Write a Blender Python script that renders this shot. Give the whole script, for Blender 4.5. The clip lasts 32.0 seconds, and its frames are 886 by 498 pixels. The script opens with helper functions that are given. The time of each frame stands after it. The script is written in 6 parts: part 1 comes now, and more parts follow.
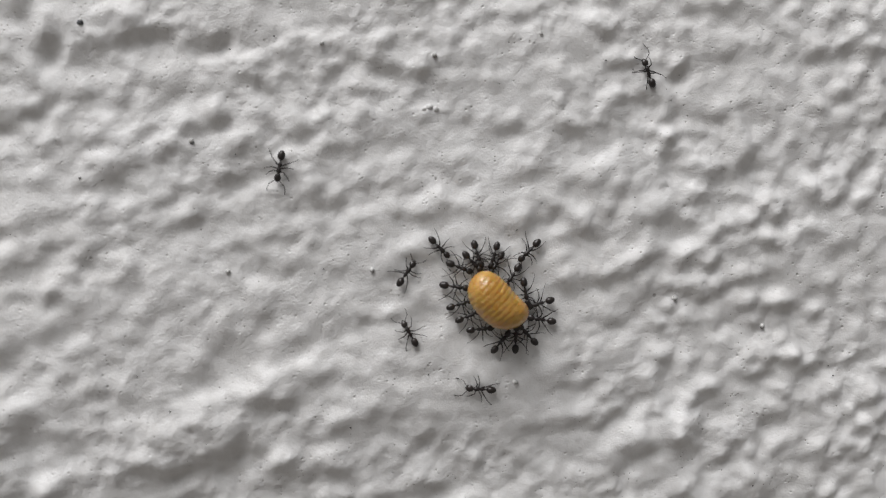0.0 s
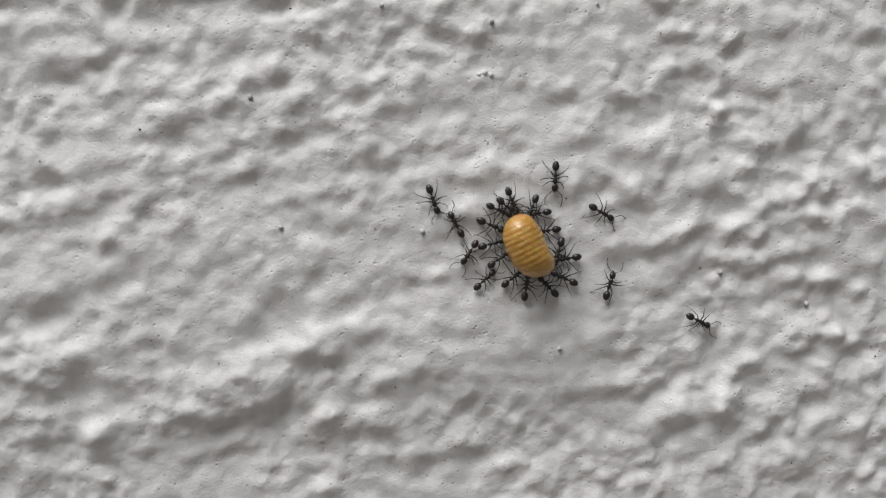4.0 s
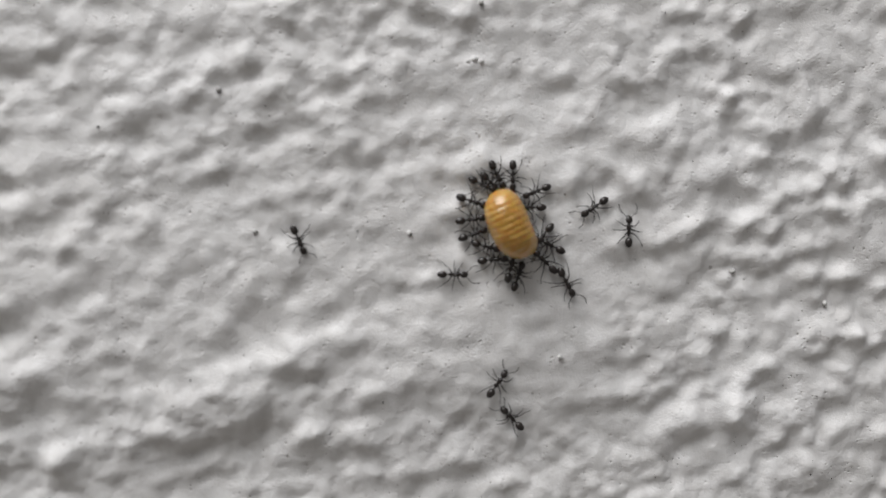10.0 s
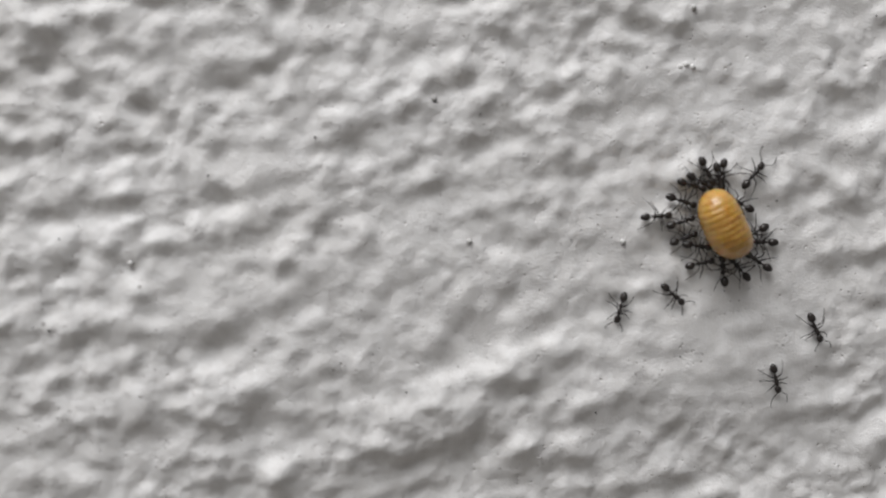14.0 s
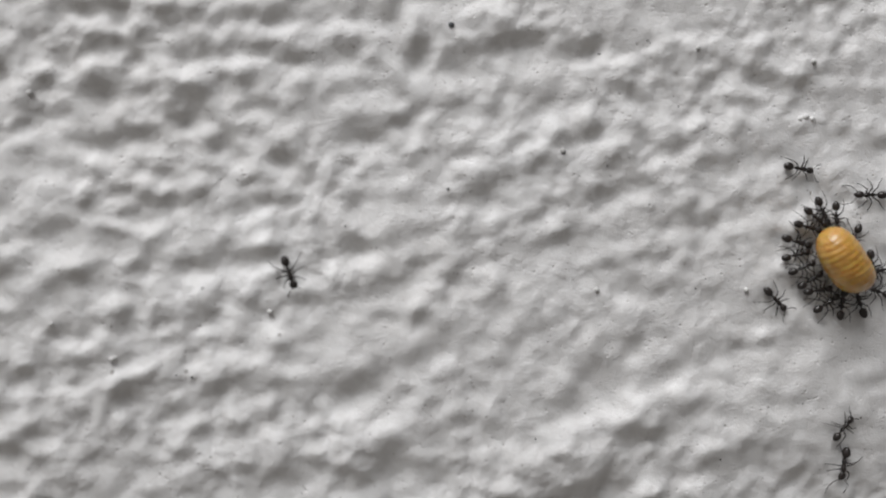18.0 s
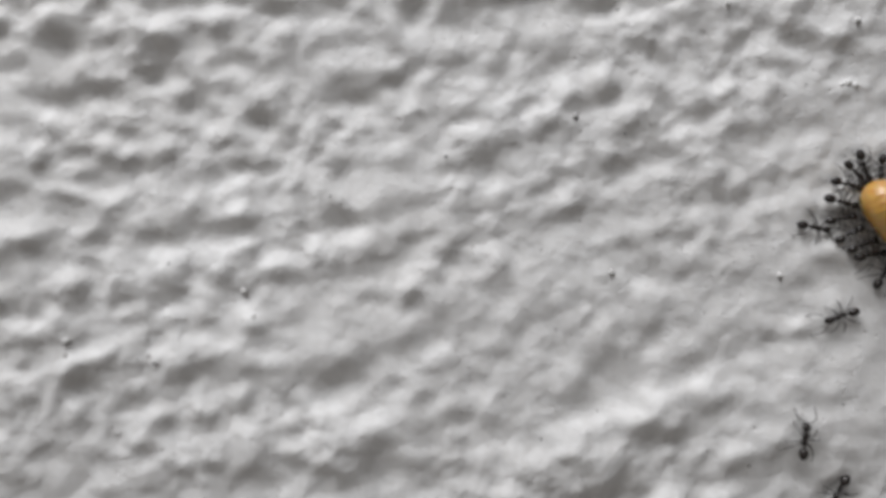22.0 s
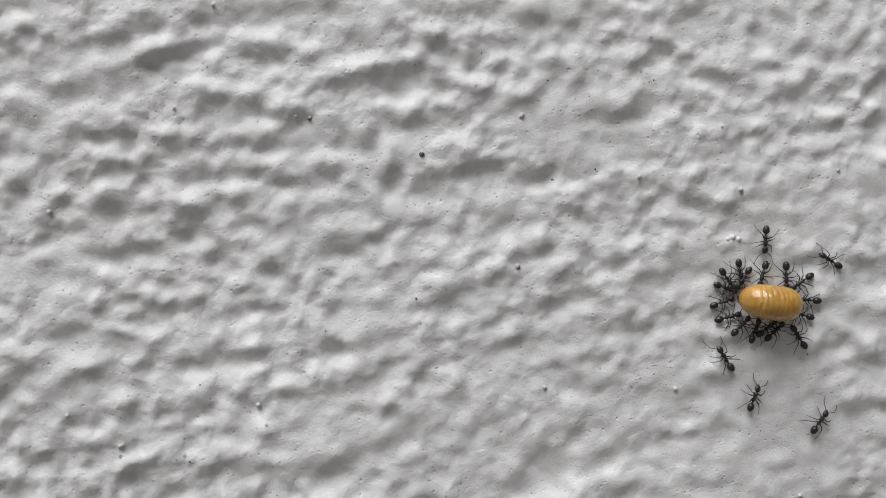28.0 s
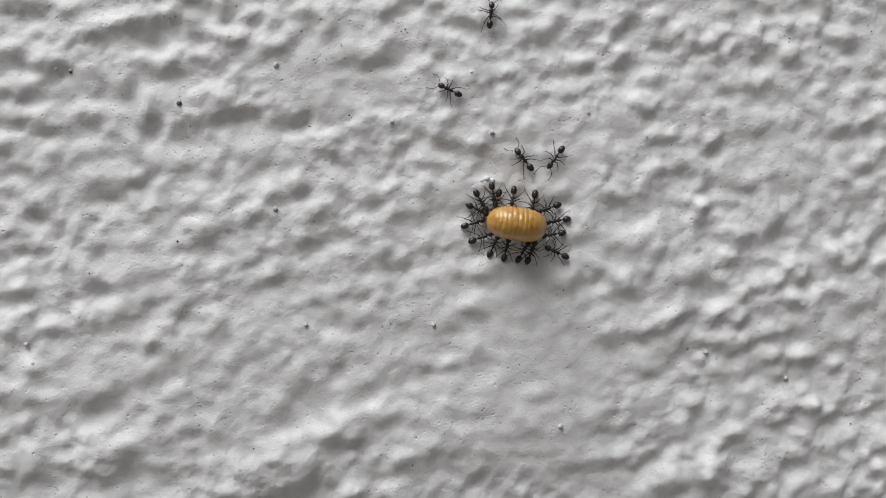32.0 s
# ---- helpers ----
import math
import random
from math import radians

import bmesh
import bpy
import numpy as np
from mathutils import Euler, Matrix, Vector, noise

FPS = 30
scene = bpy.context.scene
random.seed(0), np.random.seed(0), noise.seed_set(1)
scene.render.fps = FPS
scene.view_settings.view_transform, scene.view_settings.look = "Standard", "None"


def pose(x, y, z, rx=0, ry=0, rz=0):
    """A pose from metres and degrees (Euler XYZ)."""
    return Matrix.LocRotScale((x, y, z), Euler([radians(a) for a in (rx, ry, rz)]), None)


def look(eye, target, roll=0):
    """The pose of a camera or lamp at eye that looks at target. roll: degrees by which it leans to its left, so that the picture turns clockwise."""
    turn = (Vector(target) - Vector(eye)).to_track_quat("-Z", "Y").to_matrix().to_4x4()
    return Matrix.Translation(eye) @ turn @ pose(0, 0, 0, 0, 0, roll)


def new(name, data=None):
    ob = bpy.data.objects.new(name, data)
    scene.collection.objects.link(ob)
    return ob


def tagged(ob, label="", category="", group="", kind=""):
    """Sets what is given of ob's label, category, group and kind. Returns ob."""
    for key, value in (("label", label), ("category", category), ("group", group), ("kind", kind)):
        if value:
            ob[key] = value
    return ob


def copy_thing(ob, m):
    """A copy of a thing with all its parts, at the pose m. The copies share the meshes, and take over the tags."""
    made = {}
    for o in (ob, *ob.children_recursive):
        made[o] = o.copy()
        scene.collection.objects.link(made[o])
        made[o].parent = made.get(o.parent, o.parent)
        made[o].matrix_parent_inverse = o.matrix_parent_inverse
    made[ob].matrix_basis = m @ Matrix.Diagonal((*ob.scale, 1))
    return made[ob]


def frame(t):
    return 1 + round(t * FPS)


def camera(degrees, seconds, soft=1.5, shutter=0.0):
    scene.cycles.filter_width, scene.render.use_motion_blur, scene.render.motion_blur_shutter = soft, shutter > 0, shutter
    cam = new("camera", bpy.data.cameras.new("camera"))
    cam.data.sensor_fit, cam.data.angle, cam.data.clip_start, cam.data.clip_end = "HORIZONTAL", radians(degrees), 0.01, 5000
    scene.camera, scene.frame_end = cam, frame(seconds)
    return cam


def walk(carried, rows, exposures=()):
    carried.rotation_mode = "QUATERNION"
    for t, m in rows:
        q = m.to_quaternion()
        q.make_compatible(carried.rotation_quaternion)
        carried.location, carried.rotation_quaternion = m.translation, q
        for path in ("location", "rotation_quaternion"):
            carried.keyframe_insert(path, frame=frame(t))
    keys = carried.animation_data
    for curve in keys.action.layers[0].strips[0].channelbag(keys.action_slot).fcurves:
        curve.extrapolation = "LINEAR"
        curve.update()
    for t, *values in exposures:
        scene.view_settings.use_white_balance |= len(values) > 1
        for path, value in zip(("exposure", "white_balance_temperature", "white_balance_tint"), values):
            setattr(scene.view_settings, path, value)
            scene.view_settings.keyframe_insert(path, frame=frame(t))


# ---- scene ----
# ---- camera ----
MM, HIGH = 0.001, 1.2  # one millimetre; the height of the patch of wall over the ground
EXPOSURES = [(0, 0.0, 6660, 10), (14, 0.0, 6660, 10), (19, 0.0, 6600, 10), (25, 0.0, 6540, 10), (32, 0.0, 6540, 10)]


def view(x, y, z, yaw, pitch, roll):
    """A camera pose in millimetres before the wall, with its turn to the left, upward tilt and lean in degrees."""
    yaw, pitch = radians(yaw), radians(pitch)
    eye = Vector((x, y, z)) * MM + Vector((0, 0, HIGH))
    ahead = Vector((-math.sin(yaw) * math.cos(pitch), math.cos(yaw) * math.cos(pitch), math.sin(pitch)))
    return look(eye, eye + ahead, roll)


cam = camera(60, 32.0, soft=1.0)
cam.data.dof.use_dof = True  # it cannot focus nearer than this
cam.data.dof.focus_distance, cam.data.dof.aperture_fstop = 0.073, 23.0
walk(cam, [
    (0, view(-0, -67.9, 0, -5.97, -1.06, -0)),
    (0.5, view(-0.2, -68.98, -0.55, -5.77, -0.96, 0.07)),
    (1, view(-3.62, -67.13, -1.79, -6.07, -1.12, 0.36)),
    (1.5, view(-0.04, -67.55, -2.68, -5.6, -0.86, 0.75)),
    (2, view(0.57, -66.41, -4.39, -5.48, -0.77, 1.22)),
    (2.5, view(-2.99, -65.97, -4.32, -5.79, -0.82, 1.66)),
    (3, view(-2.14, -67.92, -4.81, -5.53, -0.73, 2.1)),
    (3.5, view(-4.44, -68.25, -4.26, -5.38, -0.67, 2.27)),
    (5.5, view(1.22, -68.79, -2.94, -4.71, -1.09, 0.49)),
    (6, view(-0.04, -70.16, -2.27, -4.91, -1.26, 0.14)),
    (6.5, view(-2.65, -67.37, -1.26, -5.25, -1.48, 0.01)),
    (7, view(-2.54, -65.9, -3.21, -5.14, -1.17, 0.05)),
    (7.5, view(-1.24, -65.2, -1.7, -4.95, -1.51, 0.17)),
    (8, view(-1.5, -65.2, -3.57, -5.11, -1.4, 0.38)),
    (8.5, view(0.27, -64.86, -3.87, -5.04, -1.27, 0.49)),
    (9, view(-1.33, -63.18, -4.49, -5.48, -1.22, 0.66)),
    (9.5, view(0.1, -63.88, -2.66, -5.29, -1.25, 0.87)),
    (10, view(-2.56, -62.92, -2.73, -5.61, -1.46, 1.13)),
    (10.5, view(-3.19, -62.16, -2.7, -5.78, -1.2, 1.29)),
    (11, view(-4.81, -61.79, -2.76, -5.85, -1.43, 1.42)),
    (11.5, view(-7.39, -60.96, -2.33, -5.87, -1.54, 1.37)),
    (12, view(-11.36, -60.2, -3.51, -6.11, -1.15, 1.11)),
    (12.5, view(-13.25, -62.92, -1.95, -5.8, -1.52, 0.96)),
    (13, view(-13.74, -62.16, 0.21, -5.46, -1.21, 0.66)),
    (13.5, view(-16.94, -60.28, 0.01, -5.2, -1.57, 0.6)),
    (14, view(-19.1, -60.62, -2.12, -5.09, -1.58, 0.63)),
    (14.5, view(-20.21, -62.65, -1.59, -4.49, -0.97, 0.58)),
    (16.5, view(-24.09, -63.78, -0.43, -4.37, -0.31, 0.66)),
    (17, view(-23.45, -64.62, -1.21, -4.11, -0.58, 0.71)),
    (17.5, view(-25.78, -63.59, -0.1, -4.14, -0.06, 0.73)),
    (18, view(-28.92, -61.12, -0.1, -4.47, 0.08, 0.7)),
    (18.5, view(-30.76, -60.81, 0.67, -4.48, 0.15, 0.62)),
    (19, view(-29.57, -61.48, 0.78, -4.22, 0.13, 0.58)),
    (19.5, view(-29.31, -61.88, 0.45, -4.16, 0.11, 0.52)),
    (20, view(-27.58, -61.84, 0.2, -4.05, 0.04, 0.66)),
    (20.5, view(-29.28, -59.5, -0.9, -4.2, 0.22, 0.85)),
    (21, view(-27.74, -58.7, 2.15, -3.97, 0.07, 1.03)),
    (21.5, view(-25.53, -56.98, -2.06, -3.73, 0.67, 1.24)),
    (22, view(-27.49, -54.56, -2.47, -3.83, 0.71, 1.46)),
    (22.5, view(-30.36, -55.05, -0.46, -4.24, 0.69, 1.67)),
    (23, view(-32.39, -57.04, -0.79, -4.17, -0.07, 1.93)),
    (23.5, view(-34.93, -59.05, 1.57, -4.43, -0.5, 2.2)),
    (24, view(-35.62, -58.79, 3.28, -4.44, -0.54, 2.41)),
    (24.5, view(-37.43, -58.42, 3.78, -4.47, -0.8, 2.57)),
    (25, view(-38.39, -60.21, 4.6, -4.76, -0.67, 2.74)),
    (25.5, view(-39.73, -60.71, 6.96, -4.75, -0.99, 2.79)),
    (27.5, view(-39.62, -66.1, 12.94, -5.21, -1.1, 2.11)),
    (28, view(-27.67, -69.76, 11.67, -5.06, -1.86, 1.87)),
    (28.5, view(-11.36, -73.89, 9.11, -4.54, -1.51, 1.48)),
    (29, view(-7.04, -76.22, 10.02, -4.59, -1.76, 1.18)),
    (29.5, view(-3.52, -77.21, 7.49, -4.71, -1.37, 0.98)),
    (30, view(-3.41, -76.34, 6.88, -4.69, -1.45, 0.88)),
    (30.5, view(-5.44, -73.88, 6.36, -4.91, -1.68, 0.91)),
    (31, view(-5.59, -74.88, 7.51, -4.81, -1.56, 0.85)),
    (31.5, view(-5.2, -75.42, 7.31, -4.68, -1.7, 0.81)),
    (32, view(-4.25, -75.1, 6.45, -4.5, -1.6, 0.75)),
], exposures=EXPOSURES)


# ---- light: an overcast sky over the open side, the brightest part high up to the left ----
SUN_DIR = Vector((-0.36, -0.355, 0.86)).normalized()
world = bpy.data.worlds.new("sky")
scene.world = world
world.use_nodes = True
wn = world.node_tree.nodes
sky = wn.new("ShaderNodeTexSky")
sky.sky_type, sky.sun_disc, sky.dust_density = "NISHITA", False, 2.0
sky.sun_elevation = math.asin(SUN_DIR.z)
sky.sun_rotation = math.atan2(SUN_DIR.x, SUN_DIR.y)
haze = wn.new("ShaderNodeHueSaturation")  # cloud greys the blue
haze.inputs["Saturation"].default_value = 0.25
world.node_tree.links.new(sky.outputs["Color"], haze.inputs["Color"])
world.node_tree.links.new(haze.outputs["Color"], wn["Background"].inputs["Color"])
wn["Background"].inputs["Strength"].default_value = 0.034
sun_data = bpy.data.lights.new("sun", "SUN")
sun_data.energy, sun_data.angle, sun_data.color = 3.52, radians(42), (0.945, 0.955, 0.985)
sun = new("sun", sun_data)
sun.matrix_world = look(SUN_DIR * 3 + Vector((0, 0, HIGH)), (0, 0, HIGH))


# ---- materials ----
def material(name, rough=0.5, base=(0.5, 0.5, 0.5)):
    m = bpy.data.materials.new(name)
    m.use_nodes = True
    b = m.node_tree.nodes["Principled BSDF"]
    b.inputs["Roughness"].default_value = rough
    b.inputs["Base Color"].default_value = (*base, 1)
    return m, m.node_tree, b


def tree_node(tree, kind, **values):
    n = tree.nodes.new(kind)
    for key, value in values.items():
        n.inputs[key].default_value = value
    return n


def noise_tex(tree, coord, scale, detail=3.0, rough=0.55):
    n = tree_node(tree, "ShaderNodeTexNoise", Scale=scale, Detail=detail, Roughness=rough)
    tree.links.new(coord, n.inputs["Vector"])
    return n.outputs["Fac"]


def ramp(tree, fac, stops):
    n = tree.nodes.new("ShaderNodeValToRGB")
    e = n.color_ramp.elements
    while len(e) < len(stops):
        e.new(0.5)
    for k, (at, colour) in enumerate(stops):
        e[k].position, e[k].color = at, (*colour, 1)
    tree.links.new(fac, n.inputs["Fac"])
    return n.outputs["Color"]


def mix(tree, a, b, fac, blend="MIX"):
    n = tree.nodes.new("ShaderNodeMix")
    n.data_type, n.blend_type = "RGBA", blend
    for sock, value in ((n.inputs["Factor"], fac), (n.inputs["A"], a), (n.inputs["B"], b)):
        if isinstance(value, (int, float)):
            sock.default_value = value
        elif isinstance(value, tuple):
            sock.default_value = (*value, 1)
        else:
            tree.links.new(value, sock)
    return n.outputs["Result"]


def bump(tree, bsdf, height, strength, distance):
    n = tree_node(tree, "ShaderNodeBump", Strength=strength, Distance=distance)
    tree.links.new(height, n.inputs["Height"])
    tree.links.new(n.outputs["Normal"], bsdf.inputs["Normal"])
    return n


def add(tree, a, b, k=1.0):
    n = tree.nodes.new("ShaderNodeMath")
    n.operation = "MULTIPLY_ADD"
    tree.links.new(b, n.inputs[0])
    n.inputs[1].default_value = k
    tree.links.new(a, n.inputs[2])
    return n.outputs[0]


def paint_material():
    """White masonry paint: fine sandy grain, faint yellowing, a little grey dirt, and painted shade in its pits and
    pores.
    """
    m, t, b = material("white_masonry_paint", 0.62)
    co = t.nodes.new("ShaderNodeTexCoord").outputs["Object"]
    patch = noise_tex(t, co, 45, 4)
    tone = ramp(t, patch, [(0.3, (0.72, 0.71, 0.695)), (0.7, (0.80, 0.795, 0.785))])
    fine = noise_tex(t, co, 900, 3)
    tone = mix(t, tone, ramp(t, fine, [(0.35, (0.85, 0.84, 0.83)), (0.6, (1, 1, 1))]), 0.55, "MULTIPLY")
    dots = tree_node(t, "ShaderNodeTexVoronoi", Scale=330.0)
    t.links.new(co, dots.inputs["Vector"])
    dirt = ramp(t, dots.outputs["Distance"], [(0.035, (0.35, 0.33, 0.31)), (0.075, (1, 1, 1))])
    sparse = ramp(t, noise_tex(t, co, 130, 2), [(0.58, (0, 0, 0)), (0.66, (1, 1, 1))])
    tone = mix(t, tone, mix(t, tone, dirt, 1.0, "MULTIPLY"), sparse)
    t.links.new(tone, b.inputs["Base Color"])
    fleck = tree_node(t, "ShaderNodeTexVoronoi", Scale=1050.0)
    t.links.new(co, fleck.inputs["Vector"])
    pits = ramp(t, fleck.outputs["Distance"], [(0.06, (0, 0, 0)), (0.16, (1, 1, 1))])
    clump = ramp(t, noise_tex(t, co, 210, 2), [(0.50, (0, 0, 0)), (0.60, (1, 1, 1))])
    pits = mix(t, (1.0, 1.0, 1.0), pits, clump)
    pores = tree_node(t, "ShaderNodeTexVoronoi", Scale=1800.0)
    t.links.new(co, pores.inputs["Vector"])
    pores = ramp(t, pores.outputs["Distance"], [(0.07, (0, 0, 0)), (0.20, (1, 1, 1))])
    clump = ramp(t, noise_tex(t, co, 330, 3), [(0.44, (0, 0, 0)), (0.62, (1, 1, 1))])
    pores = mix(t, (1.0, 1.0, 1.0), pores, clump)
    # the shade inside the pits and pores is multiplied into the colour
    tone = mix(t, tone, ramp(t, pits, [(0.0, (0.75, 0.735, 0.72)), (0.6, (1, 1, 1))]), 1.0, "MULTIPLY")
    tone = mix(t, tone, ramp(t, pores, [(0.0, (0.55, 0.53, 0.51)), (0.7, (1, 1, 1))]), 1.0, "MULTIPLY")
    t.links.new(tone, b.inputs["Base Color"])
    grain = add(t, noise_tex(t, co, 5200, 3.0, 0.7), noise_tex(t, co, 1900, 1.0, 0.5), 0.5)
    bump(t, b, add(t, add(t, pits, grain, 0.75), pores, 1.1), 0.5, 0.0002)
    return m


def skin_material():
    """Soft, waxy, translucent yellow skin."""
    m, t, b = material("waxy_yellow_skin", 0.36)
    co = t.nodes.new("ShaderNodeTexCoord").outputs["Object"]
    tone = ramp(t, noise_tex(t, co, 900, 3), [(0.3, (0.43, 0.23, 0.038)), (0.7, (0.55, 0.32, 0.075))])
    t.links.new(tone, b.inputs["Base Color"])
    b.inputs["Subsurface Weight"].default_value = 0.85
    b.inputs["Subsurface Radius"].default_value = (1.0, 0.45, 0.12)
    b.inputs["Subsurface Scale"].default_value = 0.0011
    b.inputs["Coat Weight"].default_value = 0.6
    b.inputs["Coat Roughness"].default_value = 0.09
    bump(t, b, noise_tex(t, co, 2200, 2), 0.8, 0.00016)
    return m


def shell_material(name, base, rough):
    m, t, b = material(name, rough)
    co = t.nodes.new("ShaderNodeTexCoord").outputs["Object"]
    dark = tuple(0.45 * c for c in base)
    t.links.new(ramp(t, noise_tex(t, co, 2500, 3), [(0.3, dark), (0.7, base)]), b.inputs["Base Color"])
    bump(t, b, noise_tex(t, co, 9000, 2), 0.2, 0.00003)
    return m


PAINT = paint_material()
SKIN = skin_material()
SHELL = shell_material("dark_brown_shell", (0.034, 0.027, 0.024), 0.32)
LIMB = shell_material("brown_limb", (0.036, 0.028, 0.024), 0.45)
STONE = shell_material("grey_grit", (0.36, 0.36, 0.36), 0.5)
CHALK = shell_material("white_grit", (0.75, 0.74, 0.72), 0.6)
SLATE = shell_material("slate_grit", (0.15, 0.16, 0.17), 0.5)
TAR = shell_material("dark_dirt", (0.06, 0.058, 0.056), 0.6)


def soil_material():
    m, t, b = material("paving_ground", 0.9)
    co = t.nodes.new("ShaderNodeTexCoord").outputs["Object"]
    t.links.new(ramp(t, noise_tex(t, co, 3, 6), [(0.3, (0.11, 0.10, 0.09)), (0.7, (0.16, 0.145, 0.13))]), b.inputs["Base Color"])
    bump(t, b, noise_tex(t, co, 60, 4), 0.4, 0.004)
    return m


# ---- the wall: a slab whose face is a roller-textured coat of paint ----
X0, X1, Z0, Z1, STEP = -84.0, 56.0, -38.0, 46.0, 0.18
NX, NZ = int((X1 - X0) / STEP) + 1, int((Z1 - Z0) / STEP) + 1
GX, GZ = np.meshgrid(X0 + STEP * np.arange(NX), Z0 + STEP * np.arange(NZ))
rng = np.random.RandomState(11)


def grain_field(length, width, turn, sharp=2.0):
    """Smooth random relief with bumps of that length and width in mm, leaning by turn degrees; mean 0, spread 1."""
    white = rng.standard_normal((NZ, NX))
    fx, fz = np.meshgrid(np.fft.fftfreq(NX, STEP), np.fft.fftfreq(NZ, STEP))
    c, s = math.cos(radians(turn)), math.sin(radians(turn))
    r = np.hypot((c * fx + s * fz) * length, (-s * fx + c * fz) * width)
    keep = r**sharp * np.exp(-((r / 0.9) ** 2))
    out = np.fft.ifft2(np.fft.fft2(white) * keep).real
    return (out - out.mean()) / out.std()


def smooth(a, b, v):
    v = np.clip((v - a) / (b - a), 0, 1)
    return v * v * (3 - 2 * v)


def bead_field(gap, small, big, seed):
    """Round drops of paint of radius small to big in mm, one in each cell of that gap, running into one another."""
    dice, out = np.random.RandomState(seed), np.zeros((NZ, NX))
    for z in np.arange(Z0, Z1, gap):
        for x in np.arange(X0, X1, gap):
            cx, cz, r, k = x + gap * dice.rand(), z + gap * dice.rand(), small + (big - small) * dice.rand() ** 1.5, dice.rand()
            if k < 0.45:
                continue
            w, t = 0.75 + 0.25 * dice.rand(), radians(20 + 30 * dice.randn())
            a, c = max(int((cx - r - X0) / STEP), 0), max(int((cz - r - Z0) / STEP), 0)
            d, e = min(int((cx + r - X0) / STEP) + 2, NX), min(int((cz + r - Z0) / STEP) + 2, NZ)
            u, v = GX[c:e, a:d] - cx, GZ[c:e, a:d] - cz
            q = (math.cos(t) * u + math.sin(t) * v) ** 2 + ((-math.sin(t) * u + math.cos(t) * v) / w) ** 2
            dome = r * (0.45 + 0.55 * k) * np.clip(1 - q / r**2, 0, 1) ** 1.6
            out[c:e, a:d] = np.maximum(out[c:e, a:d], dome) + 0.25 * np.minimum(out[c:e, a:d], dome)
    return out


def build_relief():
    """The height of the paint over the wall's plane, in mm, without its larger ledges."""
    coarse = grain_field(4.4, 3.8, 22, 1.0)
    round_bumps = grain_field(2.6, 2.4, 20, 1.4)
    beads = grain_field(1.7, 1.55, 15, 1.4)
    small = grain_field(0.95, 0.9, 12, 1.0)
    tiny = grain_field(0.55, 0.5, 0, 1.0)
    broad = grain_field(26, 12, 14, 1.0)
    smoothed = sum(h * np.exp(-(((GX - x) / a) ** 2) - ((GZ - z) / c) ** 2) for x, z, a, c, h in CALM)
    rough = np.clip(0.42 + 0.75 * smooth(-1.2, 0.9, grain_field(13, 10, 0, 1.0)), 0, 1.1) * (1 - np.clip(smoothed, 0, 0.9))
    lumps = 0.042 * round_bumps * (0.5 + 0.5 * rough) + 0.03 * coarse * (1 - 0.75 * np.clip(smoothed, 0, 1)) + 0.062 * beads * (0.3 + 0.7 * rough)
    drops = 0.28 * bead_field(2.3, 0.8, 1.5, 5) + 0.36 * bead_field(1.5, 0.45, 0.9, 6)
    return 1.22 * lumps + drops * rough * (1 + 0.6 * smooth(8, 28, GX)) + 0.06 * broad, (0.017 * small + 0.005 * tiny) * (0.25 + 0.75 * rough)


CALM = ((-8, -2, 14, 8, 0.5), (7, -13, 12, 6, 0.45), (-20, -12, 12, 5, 0.5), (10, -2, 7.5, 8.5, 0.75), (12, -11, 6, 5, 0.6), (20.5, 4, 6, 5.5, 0.65))  # x, z, half width, half height, how calm
RELIEF, FINE = build_relief()
WARP_X, WARP_Z, FADE = 0.26 * grain_field(2.6, 2.4, 0, 1.2), 0.24 * grain_field(2.4, 2.2, 0, 1.2), 1 + 0.17 * grain_field(2.8, 2.4, 0, 1.2)
STEEP, SAG, BOLD = 0.49, 0.40, 1.38


def ledge(x, z, long, wide, turn, steep=1.0):
    """A step in the coat: a lump above and a hollow below, half its length and width in mm, leaning by turn degrees."""
    reach = 3.0 * max(long, wide)
    a, b = max(int((x - reach - X0) / STEP), 0), min(int((x + reach - X0) / STEP), NX)
    c, d = max(int((z - reach - Z0) / STEP), 0), min(int((z + reach - Z0) / STEP), NZ)
    if a >= b or c >= d:
        return
    u, v = GX[c:d, a:b] - x + WARP_X[c:d, a:b], GZ[c:d, a:b] - z + WARP_Z[c:d, a:b]
    k, s = math.cos(radians(turn)), math.sin(radians(turn))
    p, q = (k * u + s * v) / (0.95 * long), (-s * u + k * v) / (1.1 * wide)
    RELIEF[c:d, a:b] += STEEP * steep * 1.1 * wide * np.tanh(q) * np.exp(-p * p - (q / 2.3) ** 2) * FADE[c:d, a:b]


def lump(x, z, r, rise=0.30):
    """A round swelling of the coat, radius in mm."""
    RELIEF[:] += rise * min(r, 1.4) * np.exp(-(((GX - x) / r) ** 2) - ((GZ - z) / (0.8 * r)) ** 2)


